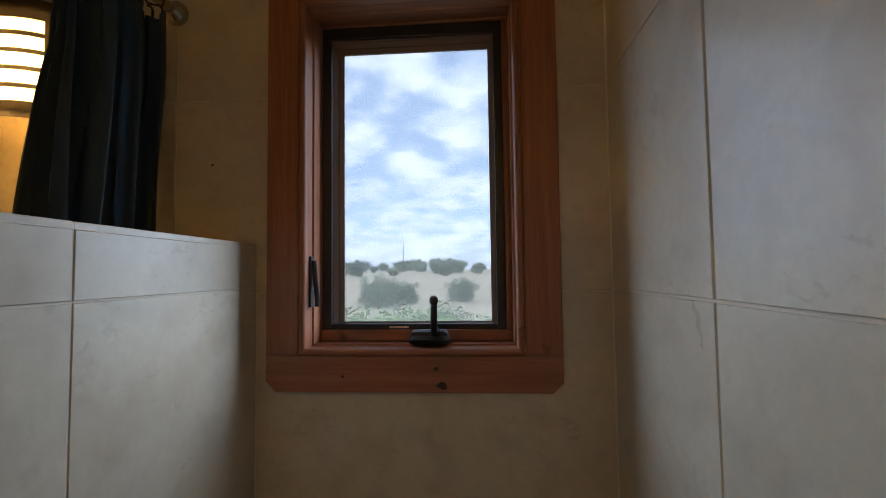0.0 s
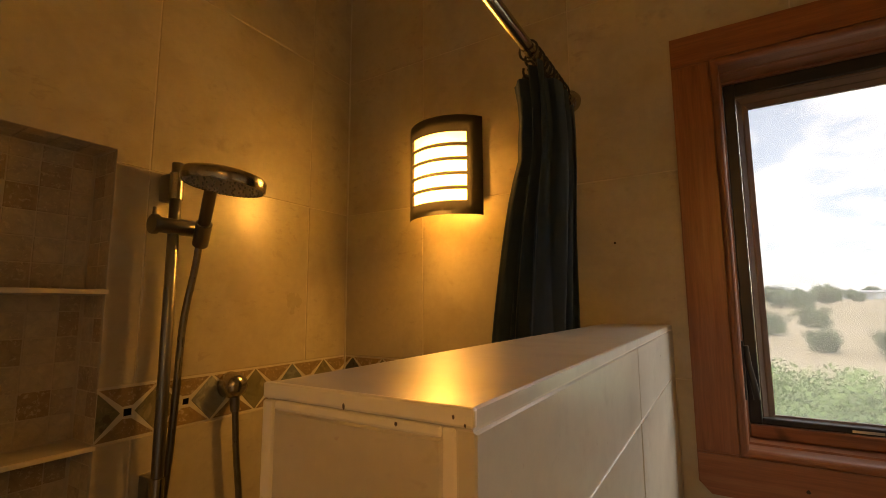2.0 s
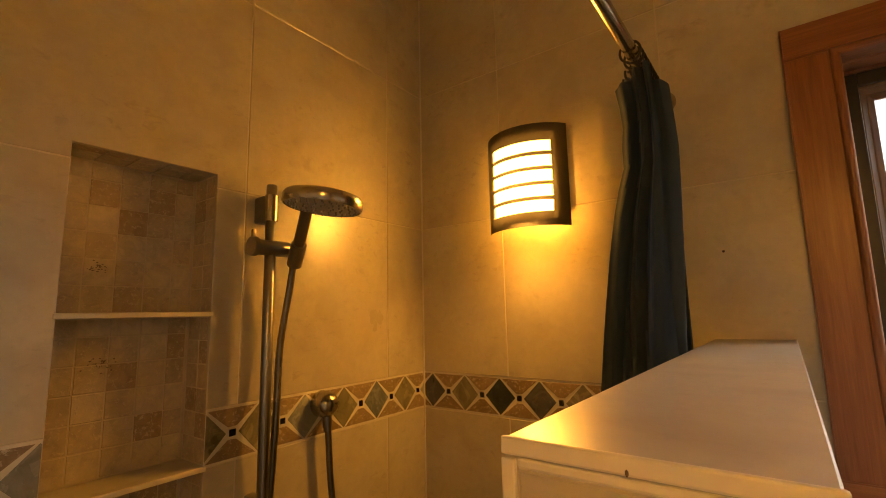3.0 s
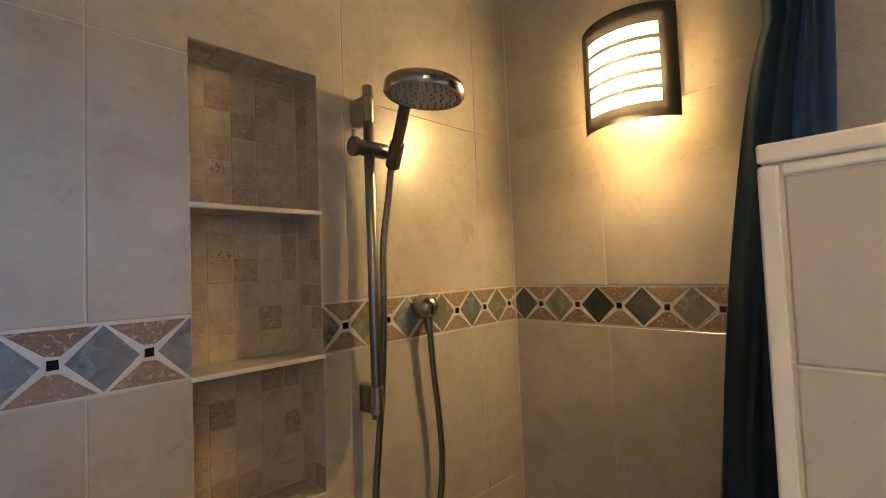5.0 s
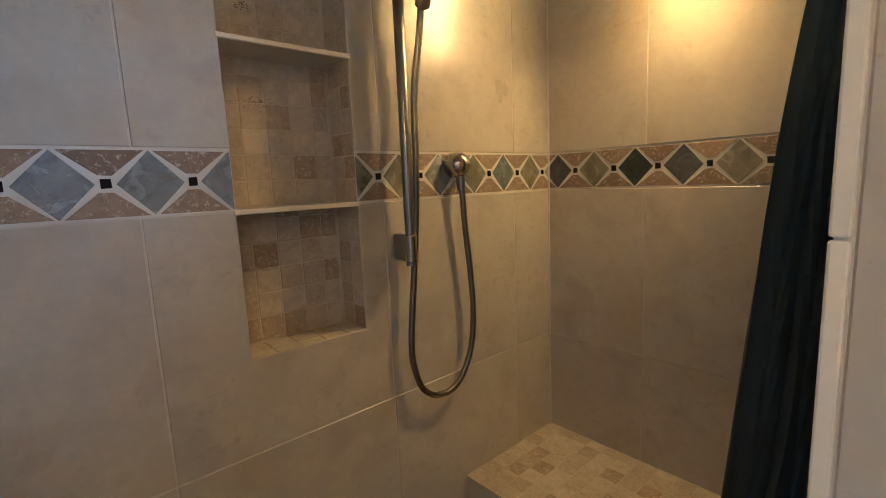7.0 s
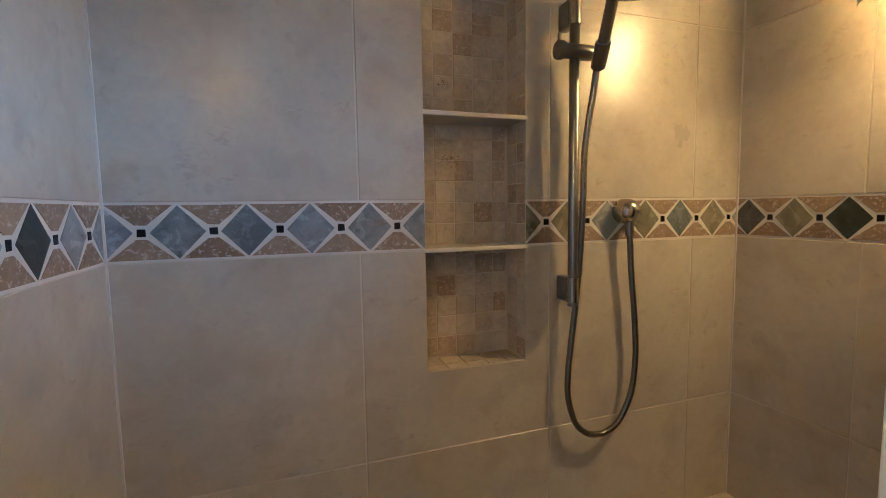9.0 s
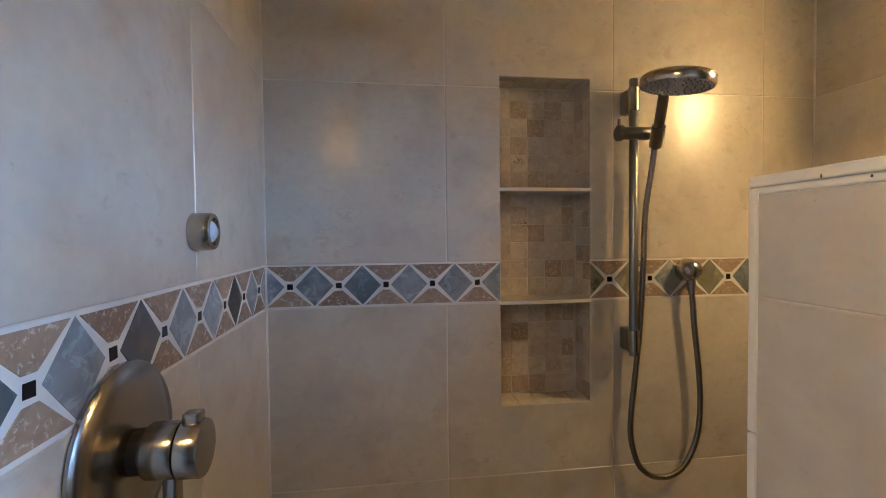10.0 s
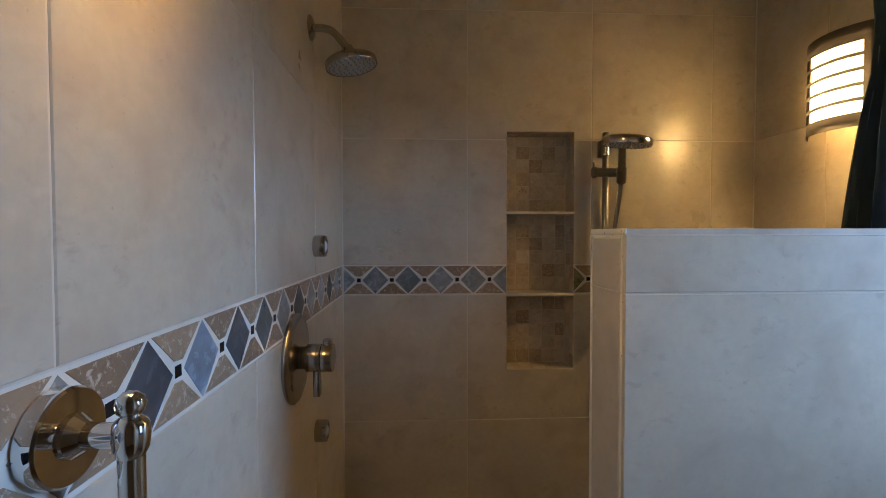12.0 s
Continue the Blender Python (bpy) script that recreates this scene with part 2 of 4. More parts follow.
def glow_material():
    mat, nt, bsdf = base_material("lit_frosted_glass")
    far = nt.nodes.new("ShaderNodeVectorMath")  # distance from the bulb behind the glass
    far.operation = "DISTANCE"
    far.inputs[1].default_value = (0.0, 0.0, -0.025)
    flat = nt.nodes.new("ShaderNodeVectorMath")
    flat.operation = "MULTIPLY"
    flat.inputs[1].default_value = (0.8, 0.0, 1.0)
    nt.links.new(tex_coords(nt, False), flat.inputs[0])
    nt.links.new(flat.outputs[0], far.inputs[0])
    fall = nt.nodes.new("ShaderNodeMapRange")
    fall.interpolation_type = "SMOOTHSTEP"
    fall.inputs["From Min"].default_value, fall.inputs["From Max"].default_value = 0.0, 0.125
    fall.inputs["To Min"].default_value, fall.inputs["To Max"].default_value = LAMP_GLOW * 1.5, LAMP_GLOW * 0.28
    nt.links.new(far.outputs["Value"], fall.inputs["Value"])
    set_in(bsdf, Base_Color=(0.85, 0.8, 0.7, 1), Roughness=0.4, Emission_Color=(*LAMP_COLOR, 1))
    nt.links.new(fall.outputs[0], bsdf.inputs["Emission Strength"])
    return mat


def leaf_material(name, dark, light):
    mat, nt, bsdf = base_material(name)
    geo = nt.nodes.new("ShaderNodeNewGeometry")
    col = ramp_node(nt, geo.outputs["Random Per Island"], [(0.0, dark), (1.0, light)])
    nt.links.new(col, bsdf.inputs["Base Color"])
    set_in(bsdf, Roughness=0.6)
    bsdf.inputs["Subsurface Weight"].default_value = 0.0
    return mat


def ground_material():
    mat, nt, bsdf = base_material("dry_grass_field")
    v = tex_coords(nt, False)
    a = noise_node(nt, v, 0.02, 6, 0.6)
    b = noise_node(nt, v, 0.9, 6, 0.7)
    col = ramp_node(nt, a, [(0.32, (0.30, 0.26, 0.15)), (0.5, (0.44, 0.37, 0.25)), (0.68, (0.52, 0.44, 0.32))])
    col = mix_node(nt, ramp_node(nt, b, [(0.5, 0.0), (0.75, 0.5)]), col, (0.17, 0.19, 0.09))
    nt.links.new(col, bsdf.inputs["Base Color"])
    set_in(bsdf, Roughness=0.95)
    bump(nt, bsdf, b, 0.5, 0.1)
    return mat


TILE = limestone_material()
GROUT = grout_material("pale_grout", (0.66, 0.60, 0.50))
BAND_GROUT = grout_material("white_band_grout", (0.70, 0.67, 0.59))
PENCIL = plain_material("cream_glazed_edge_tile", (0.76, 0.71, 0.59), 0.35, grain=80, vary=0.1)
SHELF_EDGE = plain_material("pale_cut_tile_edge", (0.72, 0.66, 0.54), 0.5, grain=90)
TRAV = travertine_material("brown_travertine", (0.205, 0.142, 0.082), (0.335, 0.248, 0.155), (0.56, 0.49, 0.39))
MOSAIC = travertine_material("tumbled_travertine_mosaic", (0.36, 0.27, 0.175), (0.60, 0.53, 0.41), (0.62, 0.54, 0.42))
FLOOR_STONE = travertine_material("brown_floor_stone", (0.23, 0.17, 0.115), (0.30, 0.23, 0.16), (0.36, 0.30, 0.22))
NICHE_GROUT = grout_material("tan_niche_grout", (0.60, 0.53, 0.42))
SLATE = slate_material("honed_slate", [(0.0, (0.10, 0.115, 0.115)), (0.35, (0.19, 0.215, 0.225)), (0.75, (0.235, 0.245, 0.23)), (1.0, (0.28, 0.305, 0.32))])
SLATE_BLACK = slate_material("black_green_slate", [(0.0, (0.024, 0.030, 0.026)), (1.0, (0.038, 0.048, 0.042))])
SLATE_CHARCOAL = slate_material("charcoal_slate", [(0.0, (0.065, 0.068, 0.075)), (1.0, (0.105, 0.11, 0.115))])
SLATE_BLUE = slate_material("blue_slate", [(0.0, (0.22, 0.26, 0.32)), (1.0, (0.25, 0.29, 0.35))])
SLATE_OLIVE = slate_material("olive_slate", [(0.0, (0.17, 0.165, 0.11)), (1.0, (0.24, 0.22, 0.15))])
BLACK_GLASS = plain_material("black_glass_tile", (0.008, 0.008, 0.010), 0.15, relief=0.02)
WOOD_V = wood_material("red_cedar_upright", (0.215, 0.082, 0.042), (0.285, 0.112, 0.056), (0.335, 0.142, 0.074), 2)
WOOD_H = wood_material("red_cedar_level", (0.215, 0.082, 0.042), (0.285, 0.112, 0.056), (0.335, 0.142, 0.074), 0)
KNOT = plain_material("dark_wood_knot", (0.045, 0.022, 0.014), 0.5, grain=200, vary=0.4)
GASKET = plain_material("black_weatherstrip", (0.012, 0.012, 0.014), 0.45, relief=0.05)
SASH_BROWN = plain_material("brown_vinyl_sash", (0.16, 0.105, 0.075), 0.45, grain=40)
HARDWARE = plain_material("black_hardware_enamel", (0.010, 0.010, 0.011), 0.5, relief=0.04)
LAMP_STEEL = base_material("satin_lamp_steel")[0]
set_in(LAMP_STEEL.node_tree.nodes["Principled BSDF"], Base_Color=(0.17, 0.165, 0.16, 1), Roughness=0.36, Metallic=1.0)
NICKEL = metal_material("brushed_nickel", (0.48, 0.445, 0.385), 0.22, 0.03)
DARK_STEEL = metal_material("dark_brushed_steel", (0.29, 0.28, 0.265), 0.30, 0.02)
CHROME = metal_material("polished_chrome", (0.80, 0.79, 0.77), 0.06, 0.02)
HOSE_METAL = metal_material("metal_hose_weave", (0.25, 0.23, 0.20), 0.30, 0.10)
NOZZLE = plain_material("grey_rubber_spray_face", (0.40, 0.40, 0.405), 0.5, grain=300, relief=0.3)
NOZZLE_TIP = plain_material("grey_rubber_nozzles", (0.24, 0.24, 0.245), 0.6)
RUBBER = plain_material("black_rubber", (0.012, 0.012, 0.012), 0.6)
LENS = plain_material("milky_spray_lens", (0.55, 0.58, 0.62), 0.12, relief=0.0)
CLOTH = fabric_material()
GLASS = glass_material()
GLOW = glow_material()
PLASTER = plain_material("cream_painted_plaster", (0.70, 0.64, 0.53), 0.8, grain=120, relief=0.3)
GROUND = ground_material()
# both leaf colours are lightened: outdoor haze and glare put into the colour
LEAF_NEAR = leaf_material("bright_shrub_leaves", (0.17, 0.28, 0.08), (0.28, 0.42, 0.15))
LEAF_FAR = leaf_material("haze_lightened_juniper_leaves", (0.13, 0.18, 0.10), (0.22, 0.28, 0.16))
BARK = plain_material("grey_bark", (0.14, 0.105, 0.075), 0.9, grain=12, vary=0.3, relief=0.6)
SIDING = plain_material("pale_metal_siding", (0.55, 0.60, 0.64), 0.6, grain=2)
ROOFING = plain_material("grey_metal_roof", (0.38, 0.40, 0.42), 0.5, grain=2)
DARK_PANE = plain_material("dark_far_window", (0.05, 0.06, 0.07), 0.15)


# ---- mesh helpers ----
def mesh_of(name, bm, material, smooth=False):
    bmesh.ops.recalc_face_normals(bm, faces=bm.faces)
    me = bpy.data.meshes.new(name)
    bm.to_mesh(me)
    bm.free()
    me.materials.append(material)
    if smooth or material in (NICKEL, DARK_STEEL, CHROME):
        me.shade_smooth()
        me.set_sharp_from_angle(angle=radians(40))
    return me


def thing(name, at, label, category, group="", kind=""):
    ob = new(name)
    ob.empty_display_size = 0.05
    ob.matrix_world = Matrix.Translation(at)
    return tagged(ob, label, category, group, kind)


def part(name, bm, material, parent, label="", smooth=False):
    """One mesh under a thing, its vertices in world metres."""
    chain = parent
    m = Matrix.Identity(4)
    while chain:
        m = chain.matrix_basis @ m
        chain = chain.parent
    bm.transform(m.inverted())
    ob = new(name, mesh_of(name, bm, material, smooth))
    ob.parent = parent
    return tagged(ob, label)


def structure(name, bm, material, label, category, smooth=False):
    return tagged(new(name, mesh_of(name, bm, material, smooth)), label, category, kind="structure")


def add_box(bm, x0, x1, y0, y1, z0, z1, bevel=0.0):
    r = bmesh.ops.create_cube(bm, size=1.0, matrix=Matrix.Translation(((x0 + x1) / 2, (y0 + y1) / 2, (z0 + z1) / 2)) @ Matrix.Diagonal((x1 - x0, y1 - y0, z1 - z0, 1)))
    if bevel:
        edges = {e for v in r["verts"] for e in v.link_edges}
        bmesh.ops.bevel(bm, geom=list(edges), offset=bevel, segments=2, affect="EDGES", profile=0.5)
    return bm


def box(x0, x1, y0, y1, z0, z1, bevel=0.0):
    return add_box(bmesh.new(), x0, x1, y0, y1, z0, z1, bevel)


def add_lathe(bm, profile, base, axis, segs=40):
    """Turns (radius, height) pairs round an axis from base; ends at radius 0 close it."""
    turn = Vector(axis).to_track_quat("Z", "Y").to_matrix()
    rings = []
    for r, h in profile:
        if r < 1e-6:
            rings.append([bm.verts.new(Vector(base) + turn @ Vector((0, 0, h)))])
        else:
            rings.append([bm.verts.new(Vector(base) + turn @ Vector((r * math.cos(a), r * math.sin(a), h))) for a in (2 * math.pi * i / segs for i in range(segs))])
    for a, b in zip(rings, rings[1:]):
        for i in range(segs):
            j = (i + 1) % segs
            quad = [a[i % len(a)], a[j % len(a)], b[j % len(b)], b[i % len(b)]]
            seen = list(dict.fromkeys(quad))
            if len(seen) > 2:
                bm.faces.new(seen)
    return bm


def lathe(profile, base, axis, segs=40):
    return add_lathe(bmesh.new(), profile, base, axis, segs)


def spline(points, steps=8):
    """A smooth line through the points."""
    pts = [Vector(p) for p in points]
    ext = [2 * pts[0] - pts[1], *pts, 2 * pts[-1] - pts[-2]]
    out = []
    for i in range(1, len(ext) - 2):
        a, b, c, d = ext[i - 1:i + 3]
        for k in range(steps):
            t = k / steps
            out.append(0.5 * ((2 * b) + (c - a) * t + (2 * a - 5 * b + 4 * c - d) * t * t + (3 * b - a - 3 * c + d) * t ** 3))
    out.append(pts[-1])
    return out


def add_tube(bm, line, radius, segs=12, ribs=0.0):
    """A closed round tube along a line of points; ribs: every second ring wider by that share."""
    line = [Vector(p) for p in line]
    side = None
    rings = []
    for i, p in enumerate(line):
        d = (line[min(i + 1, len(line) - 1)] - line[max(i - 1, 0)]).normalized()
        side = d.orthogonal().normalized() if side is None else (side - d * side.dot(d)).normalized()
        other = d.cross(side)
        r = radius * (1 + (ribs if i % 2 else 0))
        rings.append([bm.verts.new(p + r * (math.cos(a) * side + math.sin(a) * other)) for a in (2 * math.pi * k / segs for k in range(segs))])
    for a, b in zip(rings, rings[1:]):
        for k in range(segs):
            j = (k + 1) % segs
            bm.faces.new((a[k], a[j], b[j], b[k]))
    bm.faces.new(rings[0][::-1])
    bm.faces.new(rings[-1])
    return bm


def tube(line, radius, segs=12, ribs=0.0):
    return add_tube(bmesh.new(), line, radius, segs, ribs)


# A wall plane: (u, v, out) in metres to the world.
def plane(origin, u, v, out):
    m = Matrix.Identity(4)
    for i, a in enumerate((u, v, out)):
        for j in range(3):
            m[j][i] = a[j]
    m.translation = origin
    return m


NICHE_PLANE = plane((XN, 0, 0), (0, 1, 0), (0, 0, 1), (1, 0, 0))
WINDOW_PLANE = plane((0, YW, 0), (1, 0, 0), (0, 0, 1), (0, -1, 0))
VALVE_PLANE = plane((0, YV, 0), (1, 0, 0), (0, 0, 1), (0, 1, 0))
RIGHT_PLANE = plane((XR, 0, 0), (0, 1, 0), (0, 0, 1), (-1, 0, 0))

PIECE_MESHES = {}


def piece(name, cells, thick, material, parent, m, proud=0.0, chamfer=0.0012):
    """One tile made of rectangles or one convex outline in a plane's (u, v), its face at the plane. Alike outlines share a mesh."""
    if m.to_3x3().determinant() < 0:  # a left-handed plane: count u the other way
        m = m @ Matrix.Diagonal((-1, 1, 1, 1))
        cells = [[(-p[0], p[1]) for p in c] for c in cells]
    us = [p[0] for c in cells for p in c]
    vs = [p[1] for c in cells for p in c]
    cu, cv = (min(us) + max(us)) / 2, (min(vs) + max(vs)) / 2
    key = (material.name, round(thick, 4), chamfer, tuple(tuple((round(p[0] - cu, 4), round(p[1] - cv, 4)) for p in c) for c in cells))
    if key not in PIECE_MESHES:
        bm = bmesh.new()
        for c in cells:
            bm.faces.new([bm.verts.new((p[0] - cu, p[1] - cv, 0.0)) for p in c])
        bmesh.ops.remove_doubles(bm, verts=bm.verts, dist=1e-5)
        if len(cells) > 1:
            bmesh.ops.dissolve_faces(bm, faces=list(bm.faces))
        low = bmesh.ops.extrude_face_region(bm, geom=list(bm.faces))
        for g in low["geom"]:
            if isinstance(g, bmesh.types.BMVert):
                g.co.z = -thick
        bmesh.ops.recalc_face_normals(bm, faces=bm.faces)
        top = [e for e in bm.edges if all(abs(vt.co.z) < 1e-6 for vt in e.verts)]
        bmesh.ops.bevel(bm, geom=top, offset=chamfer, segments=1, affect="EDGES")
        PIECE_MESHES[key] = mesh_of(name, bm, material)
    ob = new(name, PIECE_MESHES[key])
    ob.parent = parent
    ob.matrix_basis = m @ Matrix.Translation((cu, cv, proud))
    return ob


def rect(u0, u1, v0, v1):
    return [(u0, v0), (u1, v0), (u1, v1), (u0, v1)]


def cut_cells(r, hole):
    """The rectangle r less the hole, as rectangles that share their corners."""
    u0, u1, v0, v1 = r
    if hole is None or hole[0] >= u1 or hole[1] <= u0 or hole[2] >= v1 or hole[3] <= v0:
        return [rect(*r)]
    cu = sorted({u0, u1, *(min(max(h, u0), u1) for h in hole[:2])})
    cv = sorted({v0, v1, *(min(max(h, v0), v1) for h in hole[2:])})
    cells = []
    for a, b in zip(cu, cu[1:]):
        for c, d in zip(cv, cv[1:]):
            mu, mv = (a + b) / 2, (c + d) / 2
            if not (hole[0] < mu < hole[1] and hole[2] < mv < hole[3]):
                cells.append(rect(a, b, c, d))
    return cells


def tiles(columns, rows, parent, m, hole=None, gap=0.0024, material=TILE, thick=0.009, name="tile"):
    rng = random.Random(int(1000 * (columns[0] + 3 * rows[0] + m.translation.x)))
    for a, b in zip(columns, columns[1:]):
        for c, d in zip(rows, rows[1:]):
            cells = cut_cells((a + gap / 2, b - gap / 2, c + gap / 2, d - gap / 2), hole)
            if cells:
                piece(name, cells, thick, material, parent, m, proud=rng.uniform(-0.0006, 0.0004))


def border(u0, u1, dot0, pitch, parent, m, tones):
    """The border: slate diamonds point to point, a black dot between, travertine pieces above and below; tones: slates by their number from dot0."""
    mid, h = (BAND0 + BAND1) / 2, (BAND1 - BAND0) / 2
    d, g = 0.0070, 0.0028
    k0, k1 = math.floor((u0 - dot0) / pitch) - 1, math.ceil((u1 - dot0) / pitch) + 1

    def clip(poly):
        for edge, keep in ((u0 + 0.001, 1), (u1 - 0.001, -1)):
            out = []
            for p, q in zip(poly, poly[1:] + poly[:1]):
                pin, qin = (p[0] - edge) * keep >= 0, (q[0] - edge) * keep >= 0
                if pin:
                    out.append(p)
                if pin != qin:
                    t = (edge - p[0]) / (q[0] - p[0])
                    out.append((edge, p[1] + t * (q[1] - p[1])))
            poly = out
            if len(poly) < 3:
                return None
        return poly if max(p[0] for p in poly) - min(p[0] for p in poly) > 0.004 else None

    bed = bmesh.new()
    bed.faces.new([bed.verts.new(m @ Vector((*p, -0.0009))) for p in rect(u0 + 0.0003, u1 - 0.0003, BAND0 + 0.0005, BAND1 - 0.0005)])
    ext = bmesh.ops.extrude_face_region(bed, geom=list(bed.faces))
    for q in ext["geom"]:
        if isinstance(q, bmesh.types.BMVert):
            q.co = q.co - (m.to_3x3() @ Vector((0, 0, 0.0012)))
    part("border_grout", bed, BAND_GROUT, parent, "pale grout between the border pieces")
    rng = random.Random(int(100 * (u0 + 7)))
    for k in range(k0, k1):
        c = dot0 + k * pitch
        half = pitch / 2 - d - 2 * g
        top = h - 0.0045
        shapes = [
            ("black_dot", [(c - d, mid - d), (c + d, mid - d), (c + d, mid + d), (c - d, mid + d)], BLACK_GLASS),
            ("diamond", [(c + pitch / 2 - half, mid), (c + pitch / 2, mid - top), (c + pitch / 2 + half, mid), (c + pitch / 2, mid + top)], tones.get(k, SLATE)),
        ]
        w_in, w_out = d + 0.002, pitch / 2 - 2.0 * g
        for s in (1, -1):
            shapes.append(("travertine_piece", [(c - w_in, mid + s * (d + 2 * g)), (c + w_in, mid + s * (d + 2 * g)), (c + w_out, mid + s * (h - 0.0045)), (c - w_out, mid + s * (h - 0.0045))], TRAV))
        for nm, poly, mat in shapes:
            jit = [(p[0] + rng.uniform(-0.0008, 0.0008), p[1] + rng.uniform(-0.0008, 0.0008)) for p in poly]
            jit = clip(jit)
            if jit:
                piece(nm, [jit], 0.008, mat, parent, m, proud=rng.uniform(-0.0005, 0.0003), chamfer=0.0006)


# ---- the structure: walls with thickness, floor, ceiling ----
BACK = 0.0014  # the grout lies this far behind the tiles' faces
FAR_X, T = 1.75, 0.15
niche_bm = bmesh.new()
G = 0.0035
for y0, y1, z0, z1 in ((YV - T, NY0 - G, 0, CEIL), (NY1 + G, YW + T, 0, CEIL), (NY0 - G, NY1 + G, 0, NZ0 - G), (NY0 - G, NY1 + G, NZ1 + G, CEIL)):
    add_box(niche_bm, XN - T, XN - BACK, y0, y1, z0, z1)
add_box(niche_bm, XN - T, XN - NDEEP - BACK, NY0 - G, NY1 + G, NZ0 - G, NZ1 + G)
wall_niche = structure("wall_west", niche_bm, GROUT, "cream stone-tiled shower wall with a recessed niche", "wall")
window_bm = bmesh.new()
for x0, x1, z0, z1 in ((XN - BACK, WX0, 0, CEIL), (WX1, FAR_X, 0, CEIL), (WX0, WX1, 0, WZ0), (WX0, WX1, WZ1, CEIL)):
    add_box(window_bm, x0, x1, YW + BACK, YW + T, z0, z1)
wall_window = structure("wall_north", window_bm, GROUT, "cream stone-tiled wall with a wooden casement window", "wall")
wall_valve = structure("wall_south", box(XN - BACK, FAR_X, YV - T, YV - BACK, 0, CEIL), GROUT, "cream stone-tiled wall that carries the shower valve", "wall")
wall_right = structure("wall_partition", box(XR + 0.0034, XR + 0.12, 0.145, YW + BACK, 0, CEIL), GROUT, "cream stone-tiled partition wall beside the window", "wall")
wall_east = structure("wall_east", box(FAR_X, FAR_X + T, YV - T, YW + T, 0, CEIL), PLASTER, "cream plastered end wall of the bathroom", "wall")
floor = structure("floor", box(XN - T, FAR_X + T, YV - T, YW + T, -0.15, 0), FLOOR_STONE, "brown tumbled stone bathroom floor", "floor")
ceiling = structure("ceiling", box(XN - T, FAR_X + T, YV - T, YW + T, CEIL, CEIL + 0.15), PLASTER, "cream plastered ceiling", "ceiling")
half_wall = structure("wall_half", box(PX0 + BACK, PX1 - BACK, PY0 + BACK, YW, 0, PZ - BACK), GROUT, "shoulder-high tiled half wall that screens the shower", "wall")
bench = tagged(new("shower_bench", mesh_of("shower_bench", box(XN - BACK + 0.001, PX0 + BACK - 0.001, BENCH_Y + BACK, YW + BACK - 0.001, 0.0, BENCH_Z - BACK), GROUT)), "built-in corner shower bench topped with tumbled stone mosaic", "bench", kind="structure")

# ---- window ----
window = thing("window_1", ((WX0 + WX1) / 2, YW, WZ0), "casement window in a reddish wooden frame with black weatherstrip", "window", kind="structure")
TX0, TX1, TZ0, TZ1 = -0.482, 0.164, 1.088, 2.044  # outer edges of the casing
TY0, TY1 = 0.984, YW - 0.0005


def casing_board(outline, material, name):
    """A flat board on the wall from its outline in (x, z)."""
    bm = bmesh.new()
    f = bm.faces.new([bm.verts.new((x, TY0, z)) for x, z in outline])
    back = bmesh.ops.extrude_face_region(bm, geom=[f])
    for g in back["geom"]:
        if isinstance(g, bmesh.types.BMVert):
            g.co.y = TY1
    bmesh.ops.recalc_face_normals(bm, faces=bm.faces)
    front = [e for e in bm.edges if all(abs(v.co.y - TY0) < 1e-6 for v in e.verts)]
    bmesh.ops.bevel(bm, geom=front, offset=0.003, segments=2, affect="EDGES")
    return part(name, bm, material, window)


CH = 0.022
casing_board([(TX0 + CH, TZ0), (TX1 - CH, TZ0), (TX1, TZ0 + CH), (TX1, WZ0 - 0.004), (TX0, WZ0 - 0.004), (TX0, TZ0 + CH)], WOOD_H, "apron_board")
casing_board([(TX0, WZ1 + 0.004), (TX1, WZ1 + 0.004), (TX1, TZ1), (TX0, TZ1)], WOOD_H, "head_board")
casing_board([(TX0, WZ0 - 0.0035), (WX0 - 0.004, WZ0 - 0.0035), (WX0 - 0.004, WZ1 + 0.0035), (TX0, WZ1 + 0.0035)], WOOD_V, "side_board")
casing_board([(WX1 + 0.004, WZ0 - 0.0035), (TX1, WZ0 - 0.0035), (TX1, WZ1 + 0.0035), (WX1 + 0.004, WZ1 + 0.0035)], WOOD_V, "side_board")


def ring_profile(name, profile, inner, material_v, material_h, label=""):
    """Four mitred lengths round the rectangle inner (x0, x1, z0, z1); profile: (outwards, y) pairs of a closed section."""
    x0, x1, z0, z1 = inner
    corners = [((x0, z0), (-1, -1)), ((x1, z0), (1, -1)), ((x1, z1), (1, 1)), ((x0, z1), (-1, 1))]
    for i in range(4):
        (pa, sa), (pb, sb) = corners[i], corners[(i + 1) % 4]
        bm = bmesh.new()
        ends = []
        for p, s in ((pa, sa), (pb, sb)):
            ends.append([bm.verts.new((p[0] + s[0] * o, y, p[1] + s[1] * o)) for o, y in profile])
        n = len(profile)
        for k in range(n):
            bm.faces.new((ends[0][k], ends[0][(k + 1) % n], ends[1][(k + 1) % n], ends[1][k]))
        bm.faces.new(ends[0])
        bm.faces.new(ends[1][::-1])
        part(name, bm, material_h if i % 2 == 0 else material_v, window, label)


# rounded bead along the inner edge of the casing
bead = [(0.008 * math.cos(a) - 0.002, TY0 + 0.003 - 0.008 * math.sin(a)) for a in (math.pi * k / 7 for k in range(8))] + [(-0.010, 1.003), (0.006, 1.003)]
ring_profile("bead_moulding", bead, (WX0, WX1, WZ0, WZ1), WOOD_V, WOOD_H)
